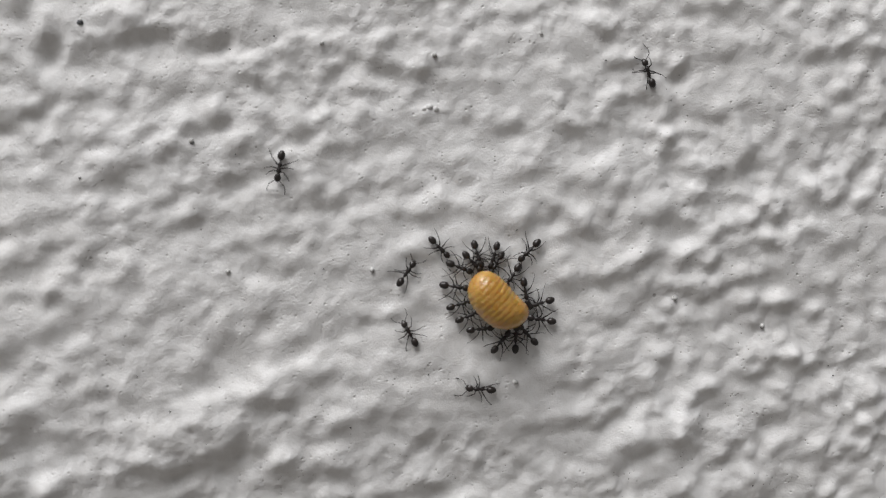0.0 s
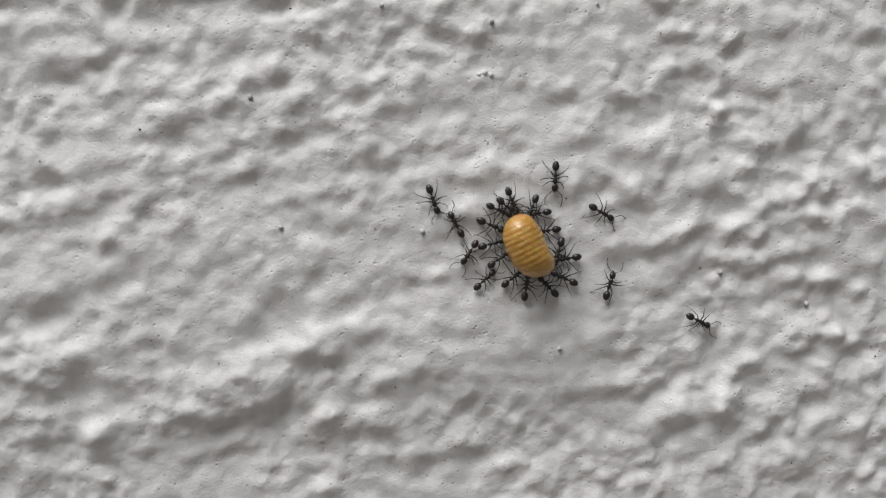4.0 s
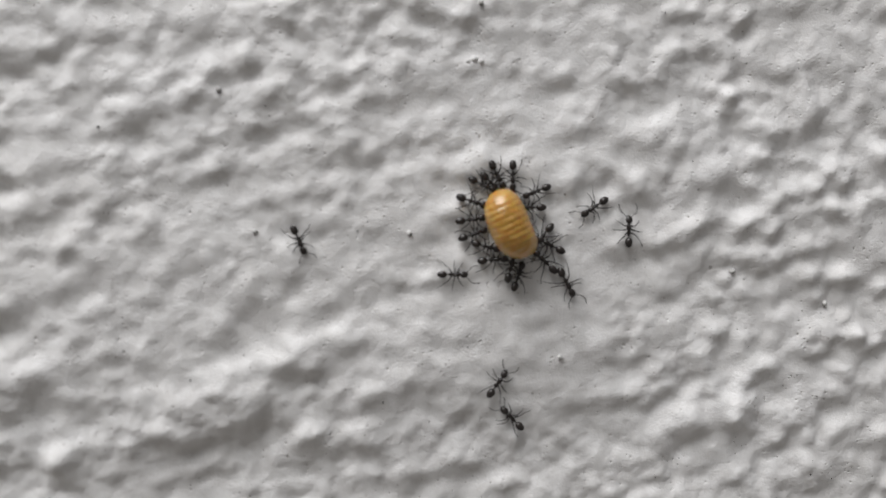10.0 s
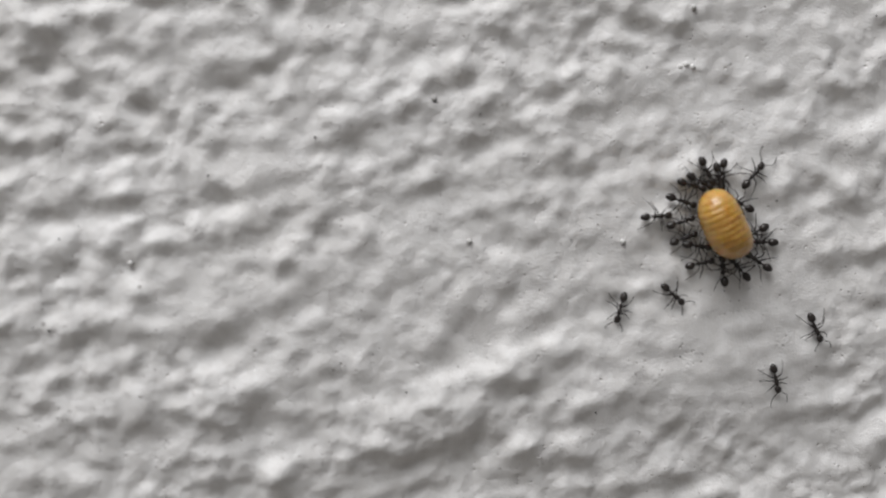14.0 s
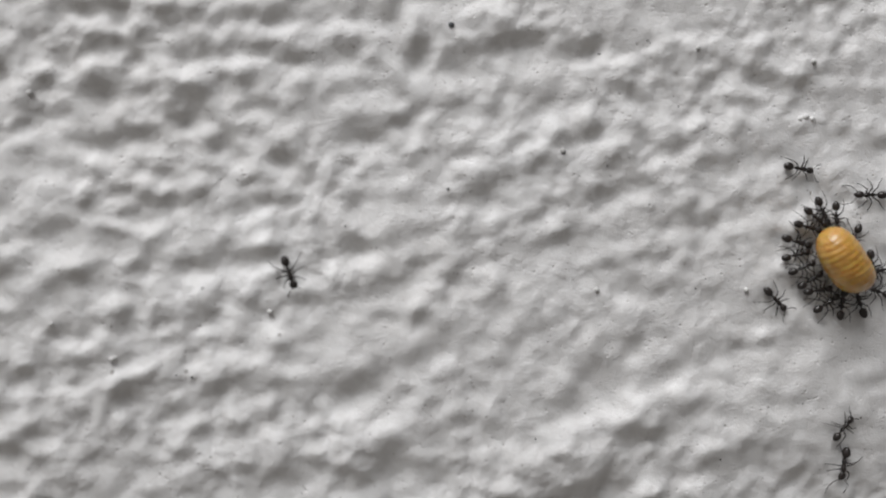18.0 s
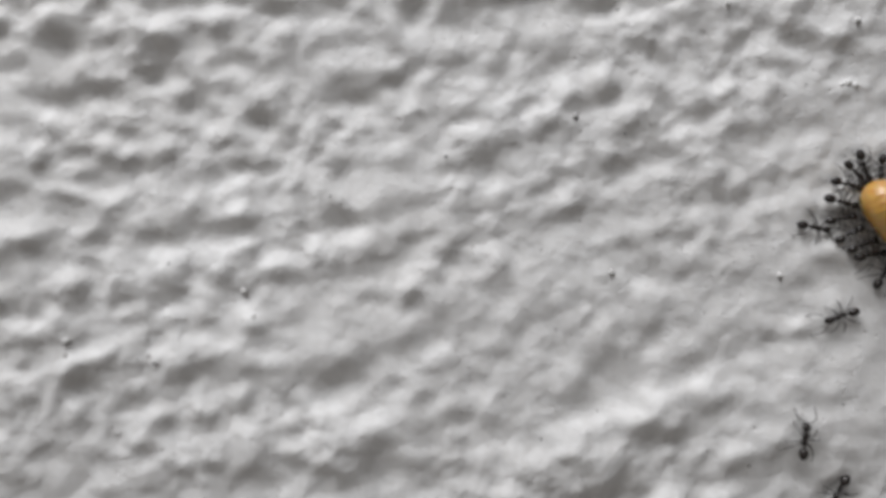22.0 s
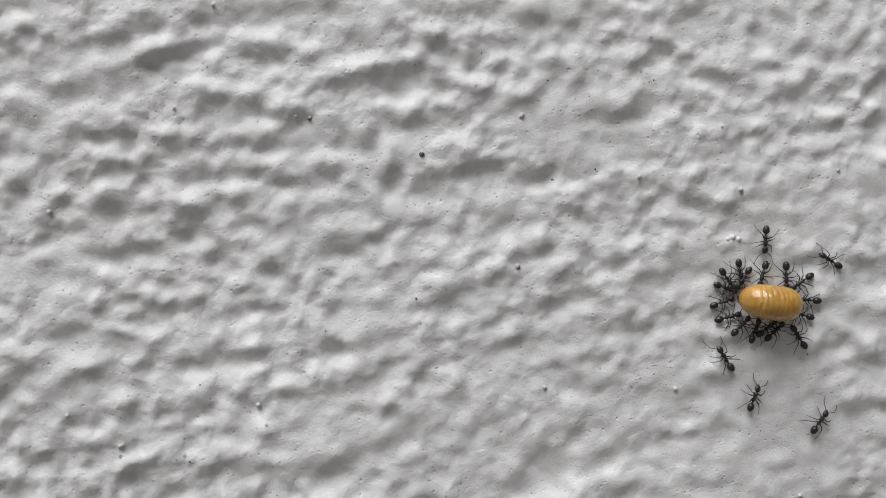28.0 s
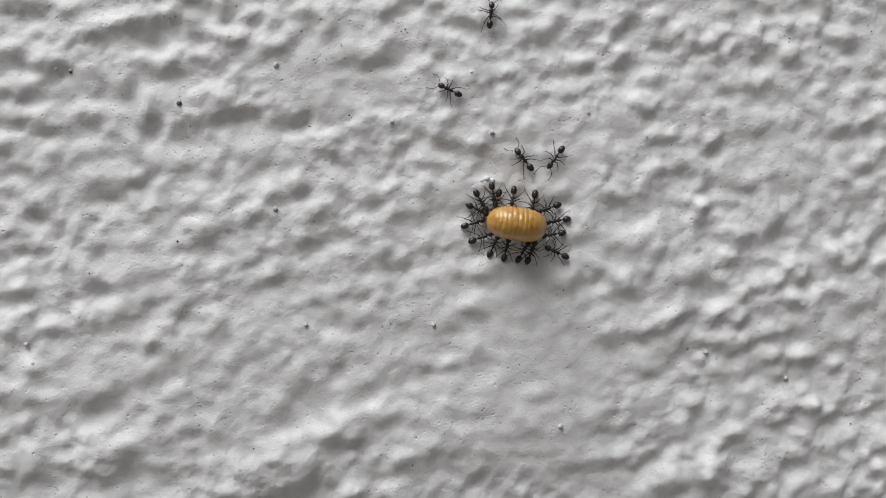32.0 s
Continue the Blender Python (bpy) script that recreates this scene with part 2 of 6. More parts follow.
def upper_left_ledges():
    ledge(-32.0, 16.2, 1.97, 0.56, 5)
    ledge(-29.6, 15.1, 0.79, 0.55, 10)
    ledge(-26.7, 16.0, 1.04, 0.91, 28)
    ledge(-22.0, 15.7, 1.79, 0.78, -5, 1.3)
    ledge(-18.7, 17.1, 2.51, 0.69, 5, 1.3)
    ledge(-13.2, 16.7, 2.69, 0.63, 10, 1.3)
    ledge(-29.8, 12.7, 0.90, 0.55, -0)
    ledge(-27.6, 13.3, 0.65, 0.55, -0)
    ledge(-31.6, 9.5, 1.43, 0.63, 10)
    ledge(-27.8, 10.4, 3.40, 0.63, 22, 1.2)
    ledge(-23.1, 11.6, 1.51, 0.63, 8)
    ledge(-20.4, 11.5, 0.90, 0.56, 30)
    ledge(-16.7, 12.3, 1.43, 0.78, -20, 0.7)
    ledge(-13.2, 12.9, 1.25, 0.69, -0, 0.9)
    ledge(-9.3, 13.0, 1.43, 0.55, -0)
    ledge(-24.5, 8.3, 1.08, 0.63, 10)
    ledge(-21.8, 8.1, 1.43, 0.63, 5)
    ledge(-17.9, 9.2, 0.90, 0.63, -0, 0.9)
    ledge(-12.4, 9.8, 1.43, 0.75, -5)
    ledge(-10.1, 7.4, 1.61, 0.69, -0)
    ledge(-16.9, 6.7, 1.00, 0.69, 10)
    ledge(-21.0, 5.3, 1.61, 0.94, 5, 1.1)
    ledge(-11.7, 4.7, 1.43, 0.69, 20)
    ledge(-28.1, 7.9, 0.90, 0.55, -0, 0.7)
    ledge(-28.2, 6.3, 0.57, 0.55, -0, 0.8)
    ledge(-31.0, 4.8, 1.08, 0.55, 20, 0.7)
    ledge(-28.3, 4.4, 0.72, 0.55, -0, 0.7)
    ledge(-19.8, 14.3, 1.08, 0.56, 10, 0.7)
    ledge(-30.8, 11.6, 1.43, 0.63, 25, -0.64)
    ledge(-23.8, 13.1, 1.43, 0.63, 30, -0.56)
    ledge(-19.6, 15.3, 2.15, 0.69, 10, -0.64)
    ledge(-11.6, 14.9, 2.15, 0.63, 5, -0.64)
    ledge(-14.5, 10.6, 1.79, 0.55, 5, -0.48)
    ledge(-22.3, 6.4, 1.25, 0.56, 20, -0.64)
    ledge(-11.2, 8.7, 1.79, 0.55, -0, -0.64)
    ledge(-28.4, 7.0, 0.54, 0.55, -0, -0.64)
    ledge(-26.2, 3.9, 2.15, 0.63, -0, -0.4)


def upper_middle_ledges():
    ledge(-2.5, 16.1, 1.61, 0.55, 10, 0.8)
    ledge(1.4, 15.0, 1.97, 0.78, -10)
    ledge(4.2, 14.3, 2.15, 0.63, -5, 0.9)
    ledge(0.1, 12.5, 0.79, 0.69, -0, 0.9)
    ledge(6.4, 14.0, 1.43, 0.94, -0, 0.8)
    ledge(5.0, 17.3, 1.43, 0.56, -0, 0.6)
    ledge(-5.8, 17.6, 0.72, 0.55, -0, 0.6)
    ledge(-4.3, 13.3, 1.43, 0.56, -25, 0.7)
    ledge(-7.9, 13.2, 1.43, 0.55, 10, 0.6)
    ledge(-7.4, 9.2, 1.61, 0.56, -0, 0.8)
    ledge(-5.1, 8.8, 1.08, 0.56, -0)
    ledge(-2.9, 7.5, 0.90, 0.78, 30, 0.7)
    ledge(0.4, 9.1, 0.84, 0.73, 28, 0.8)
    ledge(5.6, 10.4, 1.25, 0.56, -10, 0.8)
    ledge(11.3, 9.0, 1.43, 0.78, 10, 0.6)
    ledge(13.6, 9.9, 0.79, 0.56, -0, 0.9)
    ledge(8.5, 5.5, 1.25, 0.63, -0, 0.9)
    ledge(9.2, 10.5, 1.08, 0.63, -0, 0.5)
    ledge(-5.6, 5.3, 1.43, 0.55, 10, 0.6)
    ledge(-8.6, 5.9, 1.43, 0.63, 10, 0.6)
    ledge(10.7, 13.3, 1.43, 0.78, -0, 0.5)
    ledge(-3.3, 17.4, 1.08, 0.69, -0, -0.8)
    ledge(4.1, 15.5, 2.51, 0.55, -5, -0.56)
    ledge(-0.3, 13.5, 1.43, 0.55, -0, -0.64)
    ledge(-8.9, 12.0, 1.43, 0.63, -0, -0.8)
    ledge(-1.1, 10.6, 1.08, 0.94, 28, -0.64)
    ledge(4.7, 11.4, 1.25, 0.55, 20, -0.72)
    ledge(-5.6, 6.4, 1.61, 0.69, 10, -0.8)
    ledge(-7.9, 4.6, 1.79, 0.55, 10, -0.64)
    ledge(2.5, 6.9, 1.79, 0.63, 20, -0.56)
    ledge(12.7, 11.1, 1.08, 0.56, -0, -0.56)
    ledge(13.6, 8.2, 1.43, 0.56, -0, -0.56)
    ledge(8.5, 7.6, 1.08, 0.55, -0, -0.48)


def upper_right_ledges():
    ledge(19.5, 16.3, 1.08, 0.78, -30, 0.8)
    ledge(22.9, 15.7, 0.90, 0.56, -0)
    ledge(26.9, 17.8, 0.90, 0.55, -0, 0.7)
    ledge(32.1, 18.0, 1.00, 0.56, -0)
    ledge(29.1, 15.6, 1.25, 0.63, -0, 0.9)
    ledge(33.2, 16.2, 1.43, 0.56, -0, 0.9)
    ledge(41.6, 16.5, 1.08, 0.63, -0, 0.9)
    ledge(38.8, 18.9, 1.25, 0.63, 20, 0.6)
    ledge(25.3, 12.3, 1.43, 0.69, 10, 0.9)
    ledge(30.7, 13.2, 0.90, 0.55, -0, 0.9)
    ledge(28.6, 11.2, 1.61, 0.78, 10, 0.9)
    ledge(33.1, 10.9, 1.25, 0.78, -0, 1.1)
    ledge(21.7, 10.1, 0.90, 0.55, -0, 0.8)
    ledge(17.8, 9.2, 1.61, 0.78, 20, 0.8)
    ledge(27.8, 8.0, 1.04, 0.91, 28)
    ledge(35.3, 6.7, 1.27, 1.11, 28, 1.2)
    ledge(31.7, 5.4, 1.79, 0.69, 5, 1.2)
    ledge(41.0, 7.5, 0.90, 0.55, -0, 0.9)
    ledge(40.9, 9.7, 0.72, 0.55, -0, 0.7)
    ledge(44.0, 9.9, 0.90, 0.63, -0, 0.8)
    ledge(42.5, 6.3, 0.90, 0.56, -0, 0.8)
    ledge(36.3, 11.4, 1.79, 0.63, -10, 0.6)
    ledge(36.0, 17.2, 0.90, 0.56, -0, 0.6)
    ledge(16.5, 6.0, 1.08, 0.78, -0, 0.6)
    ledge(21.1, 14.1, 1.43, 0.63, -0, 0.4)
    ledge(22.5, 16.6, 1.08, 0.55, -0, -0.8)
    ledge(31.3, 19.0, 1.43, 0.63, -0, -0.56)
    ledge(31.8, 12.1, 1.79, 0.55, 10, -0.72)
    ledge(28.1, 9.4, 1.25, 0.63, 30, -0.72)
    ledge(31.5, 6.8, 1.79, 0.55, -0, -0.8)
    ledge(21.2, 6.6, 3.23, 0.69, 10, -0.64)
    ledge(17.9, 10.9, 1.43, 0.56, 20, -0.64)
    ledge(29.2, 13.6, 1.79, 0.55, 10, -0.56)
    ledge(40.1, 15.0, 1.25, 0.56, -0, -0.64)
    ledge(41.0, 5.7, 1.43, 0.78, -0, -0.8)
    ledge(35.8, 18.5, 1.08, 0.56, -0, -0.56)
    ledge(41.5, 17.8, 1.08, 0.55, -0, -0.48)


def left_side_ledges():
    ledge(-30.9, 0.1, 1.97, 0.56, -0)
    ledge(-25.6, 1.5, 0.90, 0.56, -0, 0.9)
    ledge(-25.6, -1.0, 1.00, 0.56, 5)
    ledge(-23.7, 0.2, 0.90, 0.55, -0, 0.7)
    ledge(-28.3, -2.6, 1.43, 0.69, -0, 0.9)
    ledge(-23.4, -1.9, 1.08, 0.56, 30, 0.7)
    ledge(-32.1, -3.6, 1.43, 0.63, -0, 0.7)
    ledge(-26.1, -5.4, 1.25, 0.69, 15, 1.2)
    ledge(-28.1, -5.1, 1.08, 0.55, -0, 0.7)
    ledge(-14.2, 1.4, 2.69, 0.63, 18, 1.1)
    ledge(-16.1, 3.4, 0.90, 0.55, -0, 0.8)
    ledge(-12.2, 4.0, 1.25, 0.55, -0, 0.9)
    ledge(-19.3, 0.2, 1.79, 0.94, 20, 0.5)
    ledge(-25.3, -7.3, 1.61, 0.55, 30, 0.8)
    ledge(-27.2, -8.8, 1.08, 0.56, -0, 0.8)
    ledge(-18.0, -7.0, 2.15, 0.55, 22, 0.7)
    ledge(-18.0, -5.5, 0.65, 0.55, -0, 0.7)
    ledge(-11.9, -9.0, 1.43, 0.94, -0, 0.6)
    ledge(-8.9, -7.5, 1.08, 0.63, -0, 0.7)
    ledge(-30.9, -10.2, 1.79, 0.55, -0, 0.5)
    ledge(-19.9, -4.2, 1.43, 0.55, 10, 0.5)
    ledge(-10.9, -1.5, 1.43, 0.55, 15, 0.4)
    ledge(-30.3, -1.2, 1.43, 0.69, 30, -0.8)
    ledge(-25.9, 2.4, 1.25, 0.55, -0, -0.64)
    ledge(-26.6, -4.2, 1.43, 0.63, 30, -0.8)
    ledge(-23.7, -3.9, 1.79, 0.69, 20, -0.56)
    ledge(-28.8, -6.5, 2.15, 0.63, 10, -0.48)
    ledge(-15.1, 2.4, 2.15, 0.56, 15, -0.56)
    ledge(-11.2, 3.1, 1.79, 0.55, 10, -0.56)
    ledge(-13.8, -9.2, 2.87, 0.63, 25, -0.56)
    ledge(-22.5, -8.8, 2.15, 0.56, 20, -0.48)
    ledge(-32.1, -1.3, 1.08, 0.55, -0, -0.72)


def right_side_ledges():
    ledge(22.9, 3.6, 1.43, 0.69, -0, 0.8)
    ledge(16.6, 2.0, 1.25, 0.78, -0, 0.7)
    ledge(19.8, 0.1, 1.79, 0.69, 10, 0.5)
    ledge(37.6, 1.5, 1.43, 0.63, -0, 1.1)
    ledge(43.7, 3.7, 1.79, 0.63, -0, 0.9)
    ledge(26.6, -2.7, 1.61, 0.88, 20, 0.8)
    ledge(25.6, 1.2, 2.15, 0.56, 10, 0.6)
    ledge(35.0, -2.5, 0.80, 0.70, 28, 0.7)
    ledge(37.3, -3.9, 1.43, 0.69, -0)
    ledge(38.1, -6.8, 1.79, 0.69, 5, 1.1)
    ledge(33.6, -5.3, 1.43, 0.56, 30, 0.5)
    ledge(22.1, -4.3, 2.15, 0.56, -0, 0.7)
    ledge(18.1, -4.6, 1.79, 0.56, -0, 0.7)
    ledge(22.1, -7.8, 1.43, 0.56, -0, 0.9)
    ledge(25.6, -6.2, 1.08, 0.63, -0, 0.5)
    ledge(41.9, -5.0, 1.43, 0.55, 10, 0.6)
    ledge(41.6, -7.9, 1.25, 0.55, 10, 0.7)
    ledge(35.1, -7.9, 1.08, 0.63, -0, 0.5)
    ledge(32.1, -9.1, 1.43, 0.55, -0, 0.5)
    ledge(38.4, -1.4, 1.43, 0.55, -0, 0.6)
    ledge(37.2, 3.8, 1.61, 0.55, -0, -0.8)
    ledge(33.4, 1.6, 1.79, 0.56, -0, -0.8)
    ledge(37.6, 0.1, 1.61, 0.55, -0, -0.72)
    ledge(29.0, -0.5, 1.25, 0.69, -0, -0.72)
    ledge(22.8, -2.3, 2.87, 0.56, 10, -0.48)
    ledge(37.7, -5.3, 1.61, 0.55, -0, -0.72)
    ledge(21.3, -5.5, 1.43, 0.55, 10, -0.72)
    ledge(34.4, -9.3, 1.97, 0.63, -0, -0.8)
    ledge(19.9, -8.3, 1.43, 0.55, -0, -0.56)
    ledge(19.4, 2.5, 1.43, 0.63, -0, -0.64)
    ledge(30.9, -6.9, 1.01, 0.89, 28, -0.48)


def lower_left_ledges():
    ledge(-31.4, -11.0, 1.43, 0.78, -0, 0.8)
    ledge(-24.7, -17.3, 2.87, 0.78, 8, 0.75)
    ledge(-29.7, -17.4, 2.15, 0.63, 5, 0.8)
    ledge(-14.1, -19.5, 3.94, 1.41, 12, 0.85)
    ledge(-10.5, -18.6, 2.15, 0.94, 20, 0.8)
    ledge(-17.7, -20.8, 2.15, 1.10, 10, 0.8)
    ledge(-24.7, -21.6, 2.51, 0.69, -5)
    ledge(-30.4, -21.9, 1.43, 0.69, 10, 0.9)
    ledge(-22.8, -23.0, 1.79, 0.63, -0, 0.8)
    ledge(-16.4, -23.3, 2.51, 0.78, 10, 0.8)
    ledge(-22.0, -14.0, 0.65, 0.55, -0, 0.8)
    ledge(-25.7, -15.1, 2.15, 0.55, 20, 0.5)
    ledge(-13.2, -11.8, 1.43, 0.55, 30, 0.6)
    ledge(-30.9, -13.3, 3.94, 1.25, -0, -0.88)
    ledge(-13.2, -14.2, 3.94, 0.88, 25, -0.68)
    ledge(-20.9, -16.5, 2.51, 0.78, 10, -0.6)
    ledge(-26.8, -19.9, 1.70, 1.49, 28, -0.88)
    ledge(-31.3, -20.8, 0.90, 0.56, -0, -0.8)
    ledge(-9.9, -12.7, 2.15, 0.78, 30, -0.72)
    ledge(-23.1, -21.0, 1.79, 0.63, 30, -0.56)
    ledge(-9.5, -20.6, 1.43, 0.63, 10, -0.72)
    ledge(-11.2, -23.3, 2.15, 0.69, 10, -0.64)
    ledge(-19.6, -12.1, 2.51, 0.94, 10, -0.4)


def lower_middle_ledges():
    ledge(-6.2, -13.6, 2.15, 0.78, 30)
    ledge(-8.2, -14.9, 1.79, 0.78, -0, 0.8)
    ledge(2.3, -15.7, 2.51, 0.69, 15, 0.6)
    ledge(-0.8, -17.2, 2.15, 0.55, 20, 0.7)
    ledge(5.1, -18.5, 1.79, 0.63, 15, 0.7)
    ledge(-2.5, -20.8, 2.15, 0.63, 5, 0.8)
    ledge(-7.8, -21.7, 2.51, 0.94, -10, 0.9)
    ledge(5.8, -22.9, 1.79, 0.63, 15, 0.9)
    ledge(1.0, -24.0, 2.15, 0.56, -0, 0.7)
    ledge(10.3, -13.6, 1.43, 0.78, -0, 0.7)
    ledge(11.3, -16.1, 1.79, 0.55, 10, 0.5)
    # stands in for the shade below the ants, put into the relief
    ledge(6.4, -12.0, 2.51, 0.69, -0, 0.5)
    ledge(16.7, -17.7, 1.08, 0.63, -0, 0.6)
    ledge(-5.2, -11.2, 2.51, 0.63, 15, -0.88)
    ledge(-7.2, -18.5, 1.43, 0.63, 20, -0.72)
    ledge(0.6, -19.1, 2.87, 0.55, 10, -0.64)
    ledge(-3.5, -19.1, 0.96, 0.84, 28, -0.64)
    ledge(5.1, -19.8, 1.79, 0.56, -0, -0.64)
    ledge(8.5, -12.0, 1.25, 0.78, -0, -0.64)
    ledge(4.0, -21.6, 2.51, 0.56, 15, -0.56)
    ledge(-1.8, -14.8, 1.79, 0.55, 20, -0.4)
    ledge(11.7, -21.5, 2.15, 0.69, -0, -0.64)
    ledge(12.5, -23.9, 1.79, 0.63, -0, -0.72)
    ledge(3.6, -14.4, 2.15, 0.55, 20, -0.4)


def lower_right_ledges():
    ledge(17.1, -13.2, 1.61, 0.63, -0, 0.7)
    ledge(21.4, -12.9, 1.43, 0.69, -0, 0.9)
    ledge(27.3, -12.2, 1.25, 0.78, 30)
    ledge(31.3, -15.1, 1.43, 0.78, 30, 0.9)
    ledge(35.6, -13.2, 2.51, 0.56, 10, 1.1)
    ledge(32.9, -11.7, 0.72, 0.55, -0, 0.7)
    ledge(37.9, -17.0, 1.61, 0.63, 10)
    ledge(42.5, -12.0, 1.43, 0.56, 20, 0.8)
    ledge(21.8, -17.3, 1.08, 0.55, -0, 0.9)
    ledge(19.1, -17.4, 1.79, 0.63, 10, 0.8)
    ledge(22.6, -15.9, 1.08, 0.56, -0, 0.7)
    ledge(25.2, -20.2, 2.51, 0.94, 5, 0.7)
    ledge(29.8, -19.4, 1.39, 1.21, 28, 0.9)
    ledge(33.4, -19.7, 0.90, 0.63, -0, 1.2)
    ledge(32.3, -21.3, 1.61, 0.55, 20, 0.9)
    ledge(39.1, -20.9, 1.43, 0.55, 15, 0.8)
    ledge(21.4, -22.6, 1.79, 0.63, 5, 0.7)
    ledge(25.8, -23.4, 1.08, 0.56, -0)
    ledge(20.5, -24.0, 1.08, 0.63, -0, 0.6)
    ledge(18.3, -25.2, 1.43, 0.55, -0, 0.8)
    ledge(42.7, -25.0, 0.90, 0.56, -0, 0.8)
    ledge(29.7, -24.6, 1.79, 0.55, -0, 0.6)
    ledge(38.4, -23.6, 1.43, 0.78, 20, 0.6)
    ledge(43.8, -21.9, 1.79, 0.55, 10, 0.6)
    ledge(36.3, -11.6, 0.90, 0.69, -0, -0.88)
    ledge(40.7, -11.3, 1.08, 0.63, -0, -0.72)
    ledge(25.5, -17.2, 2.87, 0.94, 15, -0.8)
    ledge(30.0, -17.4, 1.61, 0.63, 30, -0.72)
    ledge(33.8, -18.2, 1.25, 0.63, 20, -0.8)
    ledge(20.0, -15.3, 1.79, 0.55, 20, -0.64)
    ledge(31.4, -13.7, 1.43, 0.55, 20, -0.64)
    ledge(37.9, -14.8, 0.88, 0.77, 28, -0.72)
    ledge(33.8, -22.2, 1.61, 0.56, 10, -0.8)
    ledge(19.7, -21.5, 2.15, 0.56, 10, -0.56)
    ledge(23.4, -24.8, 3.23, 0.55, 5, -0.72)
    ledge(39.1, -18.9, 1.43, 0.55, -0, -0.56)
    ledge(42.9, -13.6, 1.08, 0.55, -0, -0.72)
    ledge(42.3, -22.6, 1.61, 0.55, -0, -0.56)
    ledge(31.9, -23.4, 2.51, 0.55, -0, -0.48)


def middle_ledges():
    ledge(-8.1, -0.2, 1.79, 0.63, -0, 0.8)
    ledge(-3.6, 2.4, 2.51, 0.56, 5, 0.9)
    ledge(6.3, 1.7, 2.15, 0.69, -0, 0.7)
    ledge(-11.2, -1.4, 2.15, 0.55, -0, 0.5)
    ledge(-6.9, -3.0, 2.15, 0.55, 10, 0.5)
    ledge(-2.9, -3.7, 1.43, 0.69, -0, 0.6)
    ledge(-0.5, -7.6, 1.61, 0.69, 20, 0.8)
    ledge(-3.9, -7.4, 1.79, 0.56, -0, 0.5)
    ledge(-12.2, -9.0, 1.43, 0.78, -0, 0.7)
    ledge(-5.9, -9.6, 2.15, 0.56, 10, 0.5)
    ledge(-8.5, -5.9, 2.15, 0.55, 10, 0.4)
    ledge(4.6, -1.8, 1.79, 0.78, -0, 0.6)
    ledge(2.9, -3.5, 2.15, 0.63, 10, 0.4)
    # a patch of shade near the larva, shaped as a step
    ledge(5.0, -6.9, 2.51, 0.63, 10, 0.7)
    ledge(1.5, 2.3, 2.15, 0.55, 10, -0.64)
    ledge(-4.6, 1.2, 2.87, 0.55, 10, -0.48)
    ledge(3.6, -0.7, 2.15, 0.55, 15, -0.56)
    ledge(-9.2, -4.5, 2.51, 0.56, 15, -0.56)
    ledge(-7.2, -8.6, 2.15, 0.56, 10, -0.48)
    ledge(4.6, -4.7, 0.90, 0.63, -0, -0.64)
    ledge(6.3, 3.7, 2.15, 0.63, -0, -0.56)
    ledge(-12.5, -7.0, 1.79, 0.55, 10, -0.4)
    ledge(9.1, 1.0, 1.43, 0.56, 10, -0.56)


def near_larva_ledges():
    ledge(14.9, 4.8, 1.56, 0.68, 10, 0.8)
    ledge(18.5, 4.4, 1.04, 0.55, 10, 0.8)
    ledge(16.6, 2.1, 1.56, 0.64, -0, 0.7)
    ledge(13.9, 0.8, 1.56, 0.64, -0, 0.7)
    ledge(21.9, 1.4, 1.56, 0.80, 10, 0.6)
    ledge(27.8, 0.9, 1.56, 0.91, 20, 0.7)
    ledge(19.6, 0.3, 1.56, 0.64, -0, 0.6)
    ledge(27.7, 7.6, 1.04, 0.68, -0, 0.6)
    ledge(31.0, 5.2, 0.78, 0.55, -0, 0.7)
    ledge(20.6, 6.2, 1.82, 0.57, 20, -0.56)
    ledge(18.0, -1.2, 1.04, 0.57, -0, -0.72)
    ledge(29.4, -0.8, 1.30, 0.80, 20, -0.8)
    ledge(27.2, 3.2, 1.56, 0.68, -0, -0.48)


